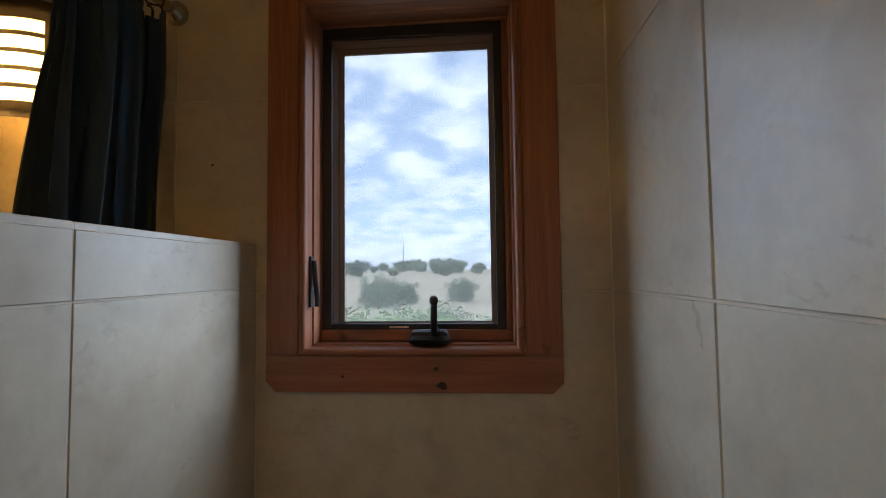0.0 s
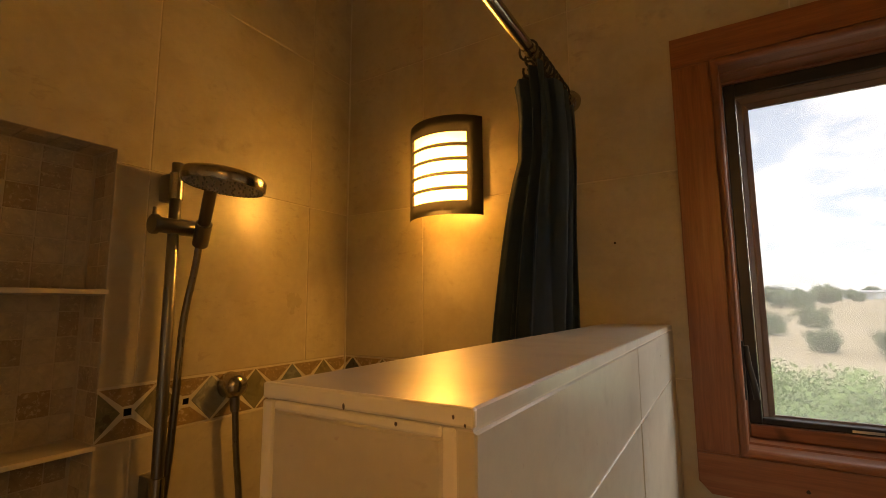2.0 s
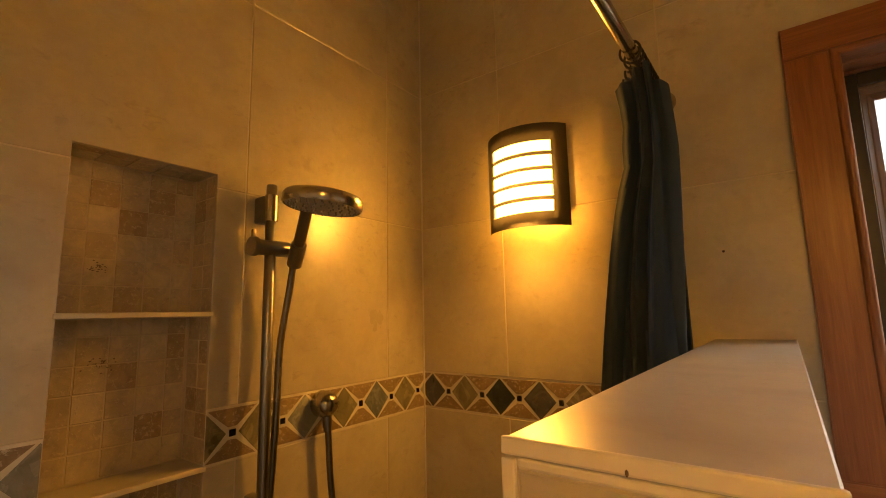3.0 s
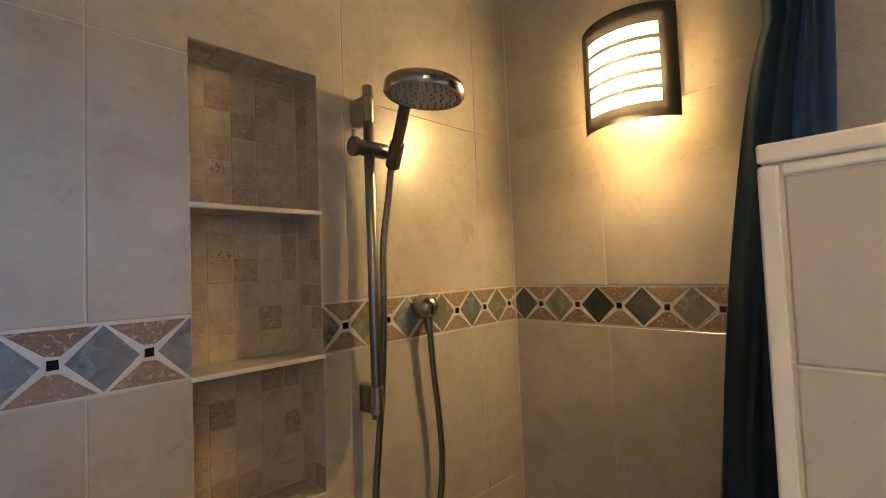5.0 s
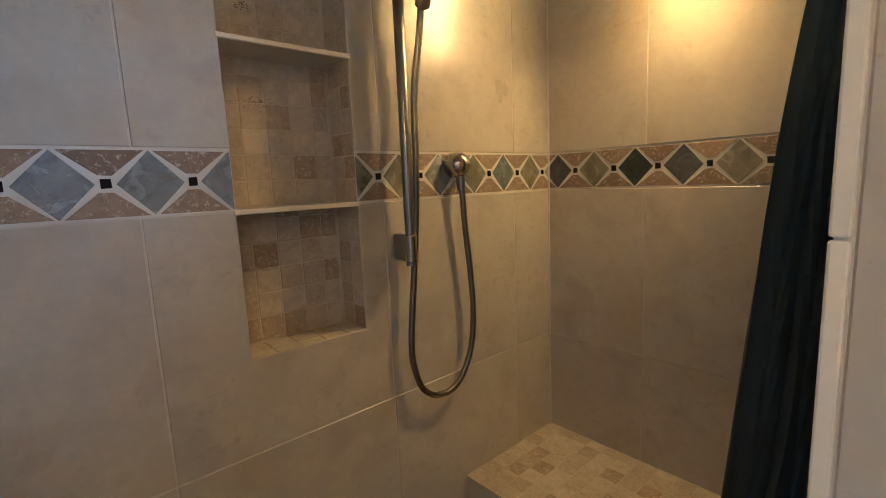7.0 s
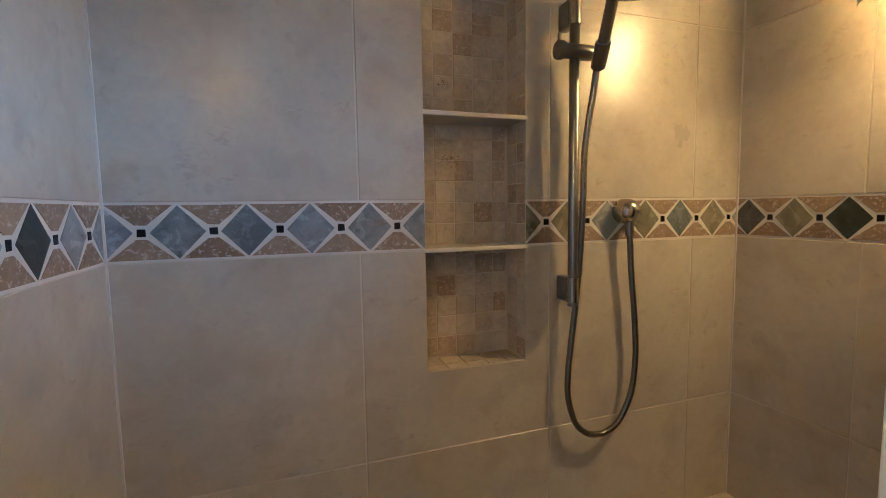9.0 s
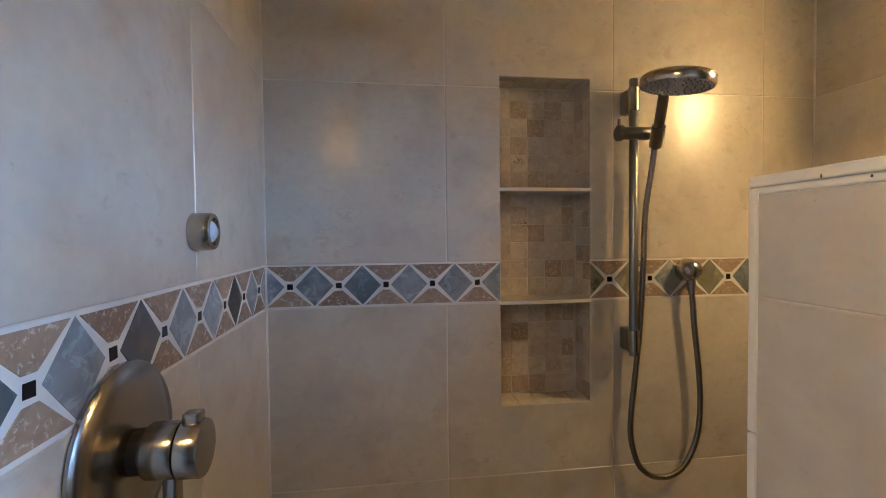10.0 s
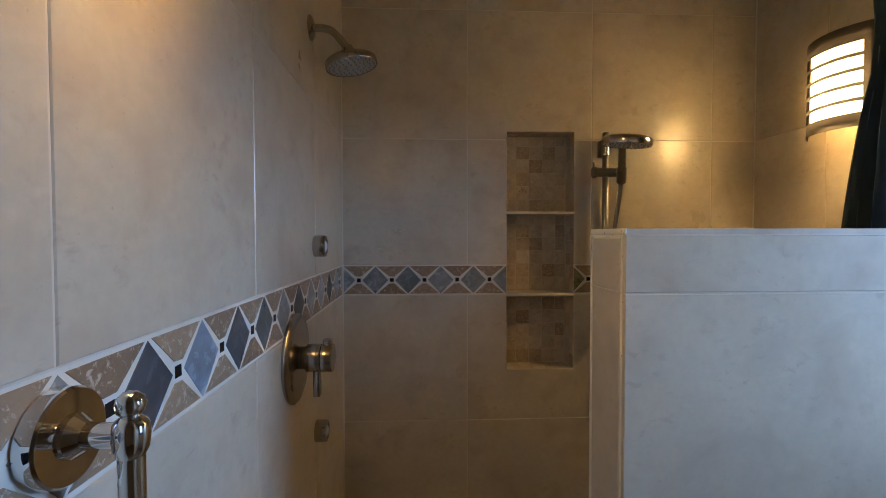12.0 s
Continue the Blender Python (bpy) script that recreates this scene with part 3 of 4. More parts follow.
# jamb lining of the opening, with a stepped stop
ring_profile("jamb", [(0.0, 1.006), (-0.009, 1.006), (-0.009, 1.03), (-0.013, 1.032), (-0.013, 1.074), (-0.016, 1.076), (-0.016, 1.150), (0.0, 1.150)], (WX0, WX1, WZ0, WZ1), WOOD_V, WOOD_H)
GX0, GX1, GZ0, GZ1 = -0.340, 0.019, 1.228, 1.895   # visible glass
BX0, BX1, BZ0, BZ1 = -0.386, 0.052, 1.212, 1.950
part("sash_rail", box(WX0 + 0.017, WX1 - 0.017, 1.070, 1.125, WZ0 + 0.014, BZ0, 0.002), WOOD_H, window)
part("sash_rail", box(WX0 + 0.017, WX1 - 0.017, 1.070, 1.125, BZ1, WZ1 - 0.0165, 0.002), WOOD_H, window)
part("sash_stile", box(BX1, WX1 - 0.0165, 1.072, 1.125, BZ0 + 0.001, BZ1 - 0.001, 0.002), WOOD_V, window)
for nm, x0, x1, z0, z1 in (("weatherstrip", BX0, -0.364, BZ0, BZ1), ("weatherstrip", 0.031, BX1, BZ0, BZ1), ("weatherstrip", -0.364, 0.031, BZ0, 1.2245), ("weatherstrip", -0.364, 0.031, 1.922, BZ1)):
    part(nm, box(x0, x1, 1.078, 1.118, z0, z1, 0.002), GASKET, window, "black rubber weatherstrip")
part("weatherstrip_lip", box(-0.364, 0.031, 1.083, 1.120, 1.9165, 1.9215, 0.001), SASH_BROWN, window)
ring_profile("glazing_bead", [(0.0, 1.112), (0.0, 1.104), (0.009, 1.098), (0.012, 1.098), (0.0205, 1.088), (0.0225, 1.088), (0.0225, 1.112)], (GX0, GX1, GZ0, GZ1), SASH_BROWN, SASH_BROWN, "brown stepped glazing bead")
pane = part("pane", box(GX0 - 0.006, GX1 + 0.006, 1.1055, 1.1095, GZ0 - 0.006, GZ1 + 0.006), GLASS, window, "window glass, dark-tinted, with the outdoor haze mixed in")
pane.visible_shadow = False
part("maker_label", box(-0.224, -0.178, 1.0772, 1.0779, 1.2145, 1.2195), SHELF_EDGE, window, "small pale sticker")

# dark knots in the apron board
for x, z, rx, rz in ((-0.105, 1.140, 0.0055, 0.0042), (-0.092, 1.104, 0.011, 0.0075), (-0.309, 1.122, 0.0035, 0.003)):
    bm = bmesh.new()
    rim = [bm.verts.new((x + rx * (1 + 0.25 * math.sin(3 * a + x * 90)) * math.cos(a), TY0 - 0.0004, z + rz * (1 + 0.2 * math.cos(2 * a + z * 70)) * math.sin(a))) for a in (2 * math.pi * k / 18 for k in range(18))]
    back = [bm.verts.new((v.co.x, TY0 + 0.002, v.co.z)) for v in rim]
    bm.faces.new(rim)
    for k in range(18):
        bm.faces.new((rim[k], rim[(k + 1) % 18], back[(k + 1) % 18], back[k]))
    part("knot", bm, KNOT, window, "dark knot in the wood")

# crank operator and side lock
crank = thing("window_crank", (-0.110, 1.03, WZ0 + 0.013), "black folding window crank on the wooden sill", "window crank")
bm = box(-0.170, -0.076, 1.006, 1.048, WZ0 + 0.0135, WZ0 + 0.044, 0.011)
for v in bm.verts:
    if v.co.z > WZ0 + 0.030:
        v.co.y += 0.010
        v.co.x = -0.123 + (v.co.x + 0.123) * 0.9
part("crank_base", bm, HARDWARE, crank)
part("crank_hub", lathe([(0.0, 0.0), (0.012, 0.0), (0.012, 0.010), (0.009, 0.014), (0.0, 0.014)], (-0.108, 1.026, WZ0 + 0.034), (0, -0.5, 1), 20), HARDWARE, crank)
arm = bmesh.new()
add_tube(arm, spline([(-0.111, 1.022, 1.208), (-0.111, 1.008, 1.225), (-0.110, 0.998, 1.250), (-0.109, 0.992, 1.275)], 5), 0.0075, 10)
part("crank_arm", arm, HARDWARE, crank, smooth=True)
part("crank_knob", lathe([(0.0, -0.010), (0.006, -0.009), (0.0095, -0.003), (0.0095, 0.005), (0.006, 0.011), (0.0, 0.012)], (-0.109, 0.990, 1.283), (0, -0.4, 1), 18), HARDWARE, crank, smooth=True)
lock = thing("window_lock", (WX0 + 0.018, 1.03, 1.27), "black casement lock lever on the side jamb", "window lock")
part("lock_plate", box(WX0 + 0.0095, WX0 + 0.014, 1.008, 1.029, 1.270, 1.385, 0.0015), HARDWARE, lock)
part("lock_lever", tube(spline([(WX0 + 0.017, 1.019, 1.375), (WX0 + 0.021, 1.017, 1.335), (WX0 + 0.027, 1.012, 1.300), (WX0 + 0.030, 1.008, 1.272)], 5), 0.006, 10), HARDWARE, lock, smooth=True)

# ---- half wall edges ----
def edge_strip(x0, x1, y0, y1, z0, z1):
    return part("edge_strip", box(x0, x1, y0, y1, z0, z1, 0.0014), PENCIL, half_wall, "cream edge strip, nicked in places")


for z0, z1 in ((0.0, 0.857), (0.8585, 1.313), (1.3145, PZ - 0.0100)):
    edge_strip(PX1 - 0.0172, PX1 - 0.0098, PY0 + 0.0004, PY0 + 0.012, z0, z1)
# pale cut edges of the inner side tiles and of the top tile
for z0, z1 in ((0.0, 0.739), (0.7405, 1.196), (1.1975, PZ - 0.0100)):
    edge_strip(PX0 - 0.0004, PX0 + 0.0080, PY0 - 0.0012, PY0 + 0.003, z0, z1)
edge_strip(PX0 - 0.0003, PX1 + 0.0003, PY0 - 0.0013, PY0 + 0.003, PZ - 0.0088, PZ + 0.0003)
edge_strip(PX0 + 0.0086, PX1 - 0.0176, PY0 - 0.0002, PY0 + 0.006, PZ - 0.0150, PZ - 0.0096)
# dark nicks where the edges are chipped
rng = random.Random(4)
for x, z in ((-0.521, 1.372), (-0.520, 1.30), (-0.522, 1.215), (-0.590, 1.4085), (-0.556, 1.404), (-0.524, 1.411), (-0.518, 1.408)):
    bm = bmesh.new()
    bmesh.ops.create_icosphere(bm, subdivisions=1, radius=0.0012, matrix=Matrix.Translation((x, PY0 - (0.0012 if z > 1.4 or x < -0.64 else 0.0003), z)) @ Matrix.Diagonal((rng.uniform(0.5, 0.9), 0.35, rng.uniform(0.8, 1.8), 1)))
    part("chip", bm, BARK, half_wall, "dark chip in the tile edge")

# ---- niche shelves ----
for z in SHELVES:
    shelf = thing("niche_shelf", (XN - NDEEP / 2, (NY0 + NY1) / 2, z), "thin stone shelf with a pale chipped edge in the niche", "shelf", "niche shelves")
    part("shelf_slab", box(XN - NDEEP - 0.002, XN - 0.003, NY0 - 0.002, NY1 + 0.002, z - 0.010, z - 0.001, 0.001), TILE, shelf)
    lip = box(XN - 0.0028, XN + 0.003, NY0 - 0.004, NY1 + 0.004, z - 0.0095, z - 0.0005, 0.0012)
    part("shelf_edge", lip, SHELF_EDGE, shelf, "pale cut edge")


# ---- wall lamps ----
def wall_lamp(x, wall_y, out, z, watts, label):
    """Arched steel plate with five slots in front of a lit frosted glass; out: +1 or -1 along y."""
    lamp = thing("wall_lamp", (x, wall_y, z), label, "wall lamp", "slotted wall lamps")
    half, rad, top, bottom = radians(58), 0.138, 0.1315, -0.1365
    cy = wall_y + out * (0.050 - rad * math.cos(half))

    def at(a, r, h):
        return (x + r * math.sin(a), cy + out * r * math.cos(a), z + h)

    slot_a = radians(39)
    angles = sorted({*(half * (2 * i / 30 - 1) for i in range(31)), -slot_a, slot_a})
    slot_h, bar_h = 0.0284, 0.0106
    first = bottom + 0.037
    slots = [(first + k * (slot_h + bar_h), first + k * (slot_h + bar_h) + slot_h) for k in range(5)]
    heights = sorted({bottom, top, *(h for s in slots for h in s)})
    bm = bmesh.new()
    grid = {(i, j): bm.verts.new(at(a, rad, h)) for i, a in enumerate(angles) for j, h in enumerate(heights)}
    for i in range(len(angles) - 1):
        for j in range(len(heights) - 1):
            am, hm = (angles[i] + angles[i + 1]) / 2, (heights[j] + heights[j + 1]) / 2
            if abs(am) < slot_a and any(a < hm < b for a, b in slots):
                continue
            bm.faces.new((grid[i, j], grid[i + 1, j], grid[i + 1, j + 1], grid[i, j + 1]))
    bmesh.ops.solidify(bm, geom=list(bm.faces), thickness=0.0016)
    part("front_plate", bm, LAMP_STEEL, lamp, "arched brushed steel plate with five slots")
    bm = bmesh.new()
    arc = [radians(-45 + 90 * i / 20) for i in range(21)]
    low = [bm.verts.new(at(a, rad - 0.010, bottom + 0.020)) for a in arc]
    high = [bm.verts.new(at(a, rad - 0.010, top - 0.020)) for a in arc]
    for i in range(20):
        bm.faces.new((low[i], low[i + 1], high[i + 1], high[i]))
    bmesh.ops.solidify(bm, geom=list(bm.faces), thickness=0.002)
    part("glass_diffuser", bm, GLOW, lamp, "glowing frosted glass")
    # unseen sheet added to stop the glass from lighting the wall behind
    bm = bmesh.new()
    low = [bm.verts.new(at(a, rad - 0.0145, bottom + 0.014)) for a in arc]
    high = [bm.verts.new(at(a, rad - 0.0145, top - 0.014)) for a in arc]
    for i in range(20):
        bm.faces.new((low[i], low[i + 1], high[i + 1], high[i]))
    bmesh.ops.solidify(bm, geom=list(bm.faces), thickness=0.001)
    part("glass_backing", bm, SHELF_EDGE, lamp, "unseen pale shield added to stop the glass's backward glow")
    y0, y1 = sorted((wall_y, wall_y + out * 0.012))
    part("back_box", box(x - 0.045, x + 0.045, y0, y1, z - 0.05, z + 0.05, 0.002), DARK_STEEL, lamp)
    bm = bmesh.new()
    rim = [at(a, rad - 0.0016, top - 0.006) for a in (half * (2 * i / 20 - 1) for i in range(21))]
    bm.faces.new([bm.verts.new(p) for p in rim])
    cap = bmesh.ops.extrude_face_region(bm, geom=list(bm.faces))
    for g in cap["geom"]:
        if isinstance(g, bmesh.types.BMVert):
            g.co.z -= 0.002
    part("top_cap", bm, LAMP_STEEL, lamp)
    # unseen box added to cut the light that leaks out sideways onto the wall
    y0, y1 = sorted((wall_y + out * 0.0125, wall_y + out * 0.040))
    part("reflector", box(x - 0.100, x + 0.100, y0, y1, z - 0.085, z + 0.122, 0.003), SHELF_EDGE, lamp, "unseen pale block added to keep the lamp's halo off the wall")
    for h in (bottom + 0.030,):
        y0, y1 = sorted((wall_y + out * 0.003, wall_y + out * 0.070))
        part("bracket", box(x - 0.004, x + 0.004, y0, y1, z + h - 0.001, z + h + 0.001), DARK_STEEL, lamp)
    data = bpy.data.lights.new("wall_lamp_bulb", "SPOT")
    data.energy, data.color, data.shadow_soft_size = watts, LAMP_COLOR, 0.040
    data.spot_size, data.spot_blend = radians(168), 1.0
    bulb = new("bulb_light", data)
    bulb.parent = lamp
    bulb.matrix_basis = look((0, out * 0.070, -0.100), (0, out * 0.85, -1.0))
    return lamp


wall_lamp(-1.051, YW, -1, 1.828, LAMP_WATTS, "arched steel wall lamp with five glowing slots on the shower wall")
wall_lamp(-0.225, YV, 1, 1.828, LAMP_WATTS * 0.5, "arched steel wall lamp with glowing slots above the grab bar")

# ---- shower fittings on the niche wall ----
RX, RY = -1.408, 0.424
rail = thing("hand_shower_rail", (XN, RY, 1.05), "brushed nickel slide rail with a round hand shower", "shower rail")
part("rail_tube", lathe([(0.0, 0.0), (0.0115, 0.001), (0.0115, 0.716), (0.0105, 0.718), (0.0, 0.718)], (RX, RY, 1.050), (0, 0, 1), 40), DARK_STEEL, rail)
for z in (1.090, 1.716):
    bm = box(XN, RX - 0.006, RY - 0.012, RY + 0.012, z - 0.030, z + 0.030, 0.005)
    part("wall_bracket", bm, DARK_STEEL, rail)
    part("bracket_ring", lathe([(0.0118, -0.030), (0.0140, -0.029), (0.0140, 0.029), (0.0118, 0.030)], (RX, RY, z), (0, 0, 1), 24), NICKEL, rail)
slider = part("slider", lathe([(0.0, 0.0), (0.020, 0.0), (0.021, 0.002), (0.021, 0.010), (0.0165, 0.011), (0.0165, 0.048), (0.0172, 0.050), (0.0172, 0.086), (0.015, 0.090), (0.0, 0.090)], (RX + 0.004, RY - 0.047, 1.628), (0, 1, 0), 28), DARK_STEEL, rail)
part("slider_fin", box(RX + 0.001, RX + 0.007, RY - 0.046, RY - 0.038, 1.646, 1.664, 0.0015), DARK_STEEL, slider)
HEAD = Vector((-1.215, 0.413, 1.708))
HANDLE0 = Vector((-1.392, RY + 0.050, 1.592))
face = Vector((-0.08, -0.08, -0.99)).normalized()
neck = HEAD - face * 0.004 + Vector((-0.060, 0.012, 0.006))
handle_line = spline([HANDLE0, HANDLE0.lerp(neck, 0.33) + Vector((0, 0, 0.002)), HANDLE0.lerp(neck, 0.7) + Vector((0, 0, 0.002)), neck], 5)
part("handle", tube(handle_line, 0.0125, 16), DARK_STEEL, rail, smooth=True)
part("cradle", tube([HANDLE0.lerp(neck, 0.02), HANDLE0.lerp(neck, 0.2), HANDLE0.lerp(neck, 0.34)], 0.0165, 18), DARK_STEEL, rail, smooth=False)
head = part("spray_head", lathe([(0.0, -0.004), (0.060, -0.004), (0.072, 0.000), (0.0755, 0.005), (0.0755, 0.020), (0.0735, 0.0235), (0.0715, 0.0235), (0.0715, 0.0215), (0.0, 0.0215)], HEAD, face, 56), NICKEL, rail)
part("spray_face", lathe([(0.0, 0.0225), (0.070, 0.0225), (0.0705, 0.0205)], HEAD, face, 48), NOZZLE, head, "grey perforated spray face")
nozzles = bmesh.new()
side = face.orthogonal().normalized()
for ring, count in ((0.020, 8), (0.036, 14), (0.052, 22), (0.063, 30)):
    for k in range(count):
        a = 2 * math.pi * k / count
        p = HEAD + face * 0.0222 + ring * (math.cos(a) * side + math.sin(a) * face.cross(side))
        add_lathe(nozzles, [(0.0022, 0.0), (0.0014, 0.004), (0.0, 0.004)], p, face, 6)
part("nozzle_pattern", nozzles, NOZZLE_TIP, head, "small rubber nozzles")

OUT = Vector((XN, 0.604, 1.270))
outlet = thing("hose_outlet", OUT, "round nickel wall elbow for the shower hose", "shower outlet")
part("elbow_body", lathe([(0.0, 0.0), (0.0295, 0.0), (0.031, 0.003), (0.031, 0.022), (0.029, 0.033), (0.023, 0.043), (0.013, 0.050), (0.0, 0.052)], OUT, (1, 0, 0), 36), NICKEL, outlet, smooth=True)
part("elbow_nipple", lathe([(0.011, 0.0), (0.0115, 0.030), (0.009, 0.045), (0.0, 0.045)], OUT + Vector((0.026, 0, -0.016)), (0.05, 0.02, -1), 20), DARK_STEEL, outlet)
hose = thing("shower_hose", OUT + Vector((0.03, 0, -0.06)), "dark metal shower hose hanging in a long loop", "shower hose")
hose_line = spline([HANDLE0 + Vector((-0.004, 0.0, 0.0)), (-1.405, 0.473, 1.54), (-1.418, 0.462, 1.42), (-1.412, 0.453, 1.28), (-1.420, 0.451, 1.15), (-1.428, 0.447, 1.05),
                    (-1.432, 0.438, 0.95), (-1.432, 0.431, 0.885), (-1.432, 0.431, 0.82), (-1.430, 0.448, 0.757), (-1.428, 0.472, 0.727), (-1.428, 0.504, 0.712), (-1.428, 0.545, 0.712),
                    (-1.428, 0.584, 0.738), (-1.428, 0.618, 0.803), (-1.430, 0.632, 0.89), (-1.430, 0.627, 0.996), (-1.430, 0.614, 1.11), (-1.428, 0.607, 1.18), OUT + Vector((0.029, 0.001, -0.055))], 12)
part("hose_tube", tube(hose_line, 0.0074, 12, 0.05), HOSE_METAL, hose, smooth=True)

# ---- shower fittings on the valve wall ----
SX = -1.025
shower_head = thing("fixed_shower", (SX + 0.015, YV, 1.934), "round nickel shower head on a bent wall arm", "shower")
part("wall_flange", lathe([(0.0, 0.0), (0.031, 0.0), (0.031, 0.003), (0.024, 0.008), (0.013, 0.010), (0.0, 0.010)], (SX + 0.015, YV, 1.934), (0, 1, 0), 32), NICKEL, shower_head)
TIP = Vector((SX, -0.413, 1.885))
part("arm", tube(spline([(SX + 0.015, YV + 0.008, 1.934), (SX + 0.013, YV + 0.035, 1.934), (SX + 0.008, YV + 0.060, 1.925), TIP], 7), 0.0098, 16), NICKEL, shower_head, smooth=True)
aim = Vector((0.0, 0.19, -0.98)).normalized()
part("swivel", lathe([(0.0, -0.012), (0.011, -0.012), (0.0135, -0.004), (0.0135, 0.006), (0.017, 0.010), (0.017, 0.019), (0.0, 0.019)], TIP, aim, 24), NICKEL, shower_head)
body = part("spray_head", lathe([(0.0, 0.018), (0.030, 0.018), (0.060, 0.022), (0.0665, 0.027), (0.0675, 0.041), (0.066, 0.0435), (0.0645, 0.0435), (0.0645, 0.042), (0.0, 0.042)], TIP, aim, 52), NICKEL, shower_head)
part("spray_face", lathe([(0.0, 0.0435), (0.062, 0.0435), (0.064, 0.0415)], TIP, aim, 44), NOZZLE, body, "grey perforated spray face")
dots = bmesh.new()
side = aim.orthogonal().normalized()
for ring, count in ((0.018, 8), (0.034, 14), (0.048, 20), (0.058, 26)):
    for k in range(count):
        a = 2 * math.pi * k / count
        add_lathe(dots, [(0.0022, 0.0), (0.0014, 0.004), (0.0, 0.004)], TIP + aim * 0.0432 + ring * (math.cos(a) * side + math.sin(a) * aim.cross(side)), aim, 6)
part("nozzle_pattern", dots, NOZZLE_TIP, body, "small rubber nozzles")

VX, VZ = -0.833, 1.137
valve = thing("shower_valve", (VX, YV, VZ), "brushed nickel shower valve with a large round plate and lever", "shower valve")
part("plate", lathe([(0.0, 0.0), (0.096, 0.0), (0.0985, 0.003), (0.0985, 0.006), (0.094, 0.0105), (0.070, 0.0135), (0.0, 0.0145)], (VX, YV, VZ), (0, 1, 0), 72), NICKEL, valve, smooth=True)
part("stem", lathe([(0.0245, 0.012), (0.0245, 0.024), (0.0, 0.024)], (VX, YV, VZ), (0, 1, 0), 32), RUBBER, valve, "black gap ring")
part("handle_body", lathe([(0.0, 0.020), (0.023, 0.020), (0.0235, 0.026), (0.0295, 0.029), (0.0305, 0.031), (0.0305, 0.058), (0.0295, 0.060), (0.0, 0.060)], (VX, YV, VZ), (0, 1, 0), 44), NICKEL, valve)
part("cap", lathe([(0.0, 0.0605), (0.0285, 0.0605), (0.0315, 0.063), (0.0315, 0.083), (0.0300, 0.0855), (0.0, 0.0865)], (VX, YV, VZ), (0, 1, 0), 44), NICKEL, valve)
part("cap_fin", box(VX - 0.010, VX + 0.010, YV + 0.064, YV + 0.083, VZ + 0.026, VZ + 0.041, 0.003), NICKEL, valve)
lever = box(VX - 0.009, VX + 0.009, YV + 0.042, YV + 0.058, VZ - 0.086, VZ - 0.022, 0.0035)
part("lever", lever, NICKEL, valve)

for z, extra in ((1.379, "above the tile border"), (0.888, "low on the wall")):
    spray = thing("body_spray", (SX - 0.01, YV, z), "small round nickel body spray " + extra, "body spray", "body sprays")
    part("housing", lathe([(0.0, 0.0), (0.027, 0.0), (0.0285, 0.002), (0.0285, 0.026), (0.027, 0.030), (0.021, 0.031), (0.019, 0.027), (0.0, 0.027)], (SX - 0.01, YV, z), (0, 1, 0), 40), NICKEL, spray, smooth=False)
    part("spray_lens", lathe([(0.0, 0.034), (0.008, 0.033), (0.0145, 0.0295), (0.0165, 0.0265)], (SX - 0.01, YV, z), (0, 1, 0), 32), LENS, spray, "pale domed spray lens", smooth=True)

bar = thing("grab_bar", (-0.185, YV, 0.88), "polished upright grab bar with ball ends on the tiled wall", "grab bar")
BY = YV + 0.058
for z, up in ((1.252, 1), (0.80, -1)):
    part("rosette", lathe([(0.0, 0.0), (0.0360, 0.0), (0.0372, 0.0015), (0.0372, 0.0135), (0.0355, 0.0155), (0.0, 0.0160)], (-0.180, YV, z), (0, 1, 0), 64), CHROME, bar)
    part("collar", lathe([(0.0, 0.014), (0.0165, 0.014), (0.0168, 0.0185), (0.0135, 0.0225), (0.0105, 0.0265), (0.0, 0.0265)], (-0.180, YV, z), (0, 1, 0), 36), CHROME, bar)
    part("post", lathe([(0.0095, 0.02), (0.0095, 0.056), (0.0, 0.056)], (-0.180, YV, z), (0, 1, 0), 24), CHROME, bar)
    part("barrel", lathe([(0.0, -0.016), (0.0095, -0.016), (0.0125, -0.010), (0.0135, 0.0), (0.0125, 0.009), (0.0085, 0.0135), (0.0065, 0.015), (0.0095, 0.018), (0.0108, 0.0235), (0.0095, 0.029), (0.005, 0.033), (0.0, 0.0338)], (-0.180, BY, z), (0, 0, up), 32), CHROME, bar, smooth=True)
part("tube", lathe([(0.0095, 0.0), (0.0095, 0.43)], (-0.180, BY, 0.811), (0, 0, 1), 28), CHROME, bar, smooth=True)

# ---- curtain and its rod ----
ROD_X, ROD_Z = -0.712, 1.962
rod = thing("curtain_rod", (ROD_X, YW, ROD_Z), "straight brushed nickel shower curtain rod between two walls", "curtain rod")
part("rod_tube", lathe([(0.0, 0.0), (0.0125, 0.0), (0.0125, YW - YV), (0.0, YW - YV)], (ROD_X, YV, ROD_Z), (0, 1, 0), 24), NICKEL, rod, smooth=False)
for y, s in ((YW, -1), (YV, 1)):
    part("end_cup", lathe([(0.0, 0.0), (0.027, 0.0), (0.0285, 0.004), (0.026, 0.016), (0.018, 0.024), (0.0135, 0.036), (0.0, 0.036)], (ROD_X, y, ROD_Z), (0, s, 0), 32), NICKEL, rod, smooth=True)

curtain = thing("shower_curtain", (ROD_X, 0.82, 0.05), "dark teal cloth shower curtain bunched in deep folds", "curtain")
CTOP, CLOW = 1.905, 0.06


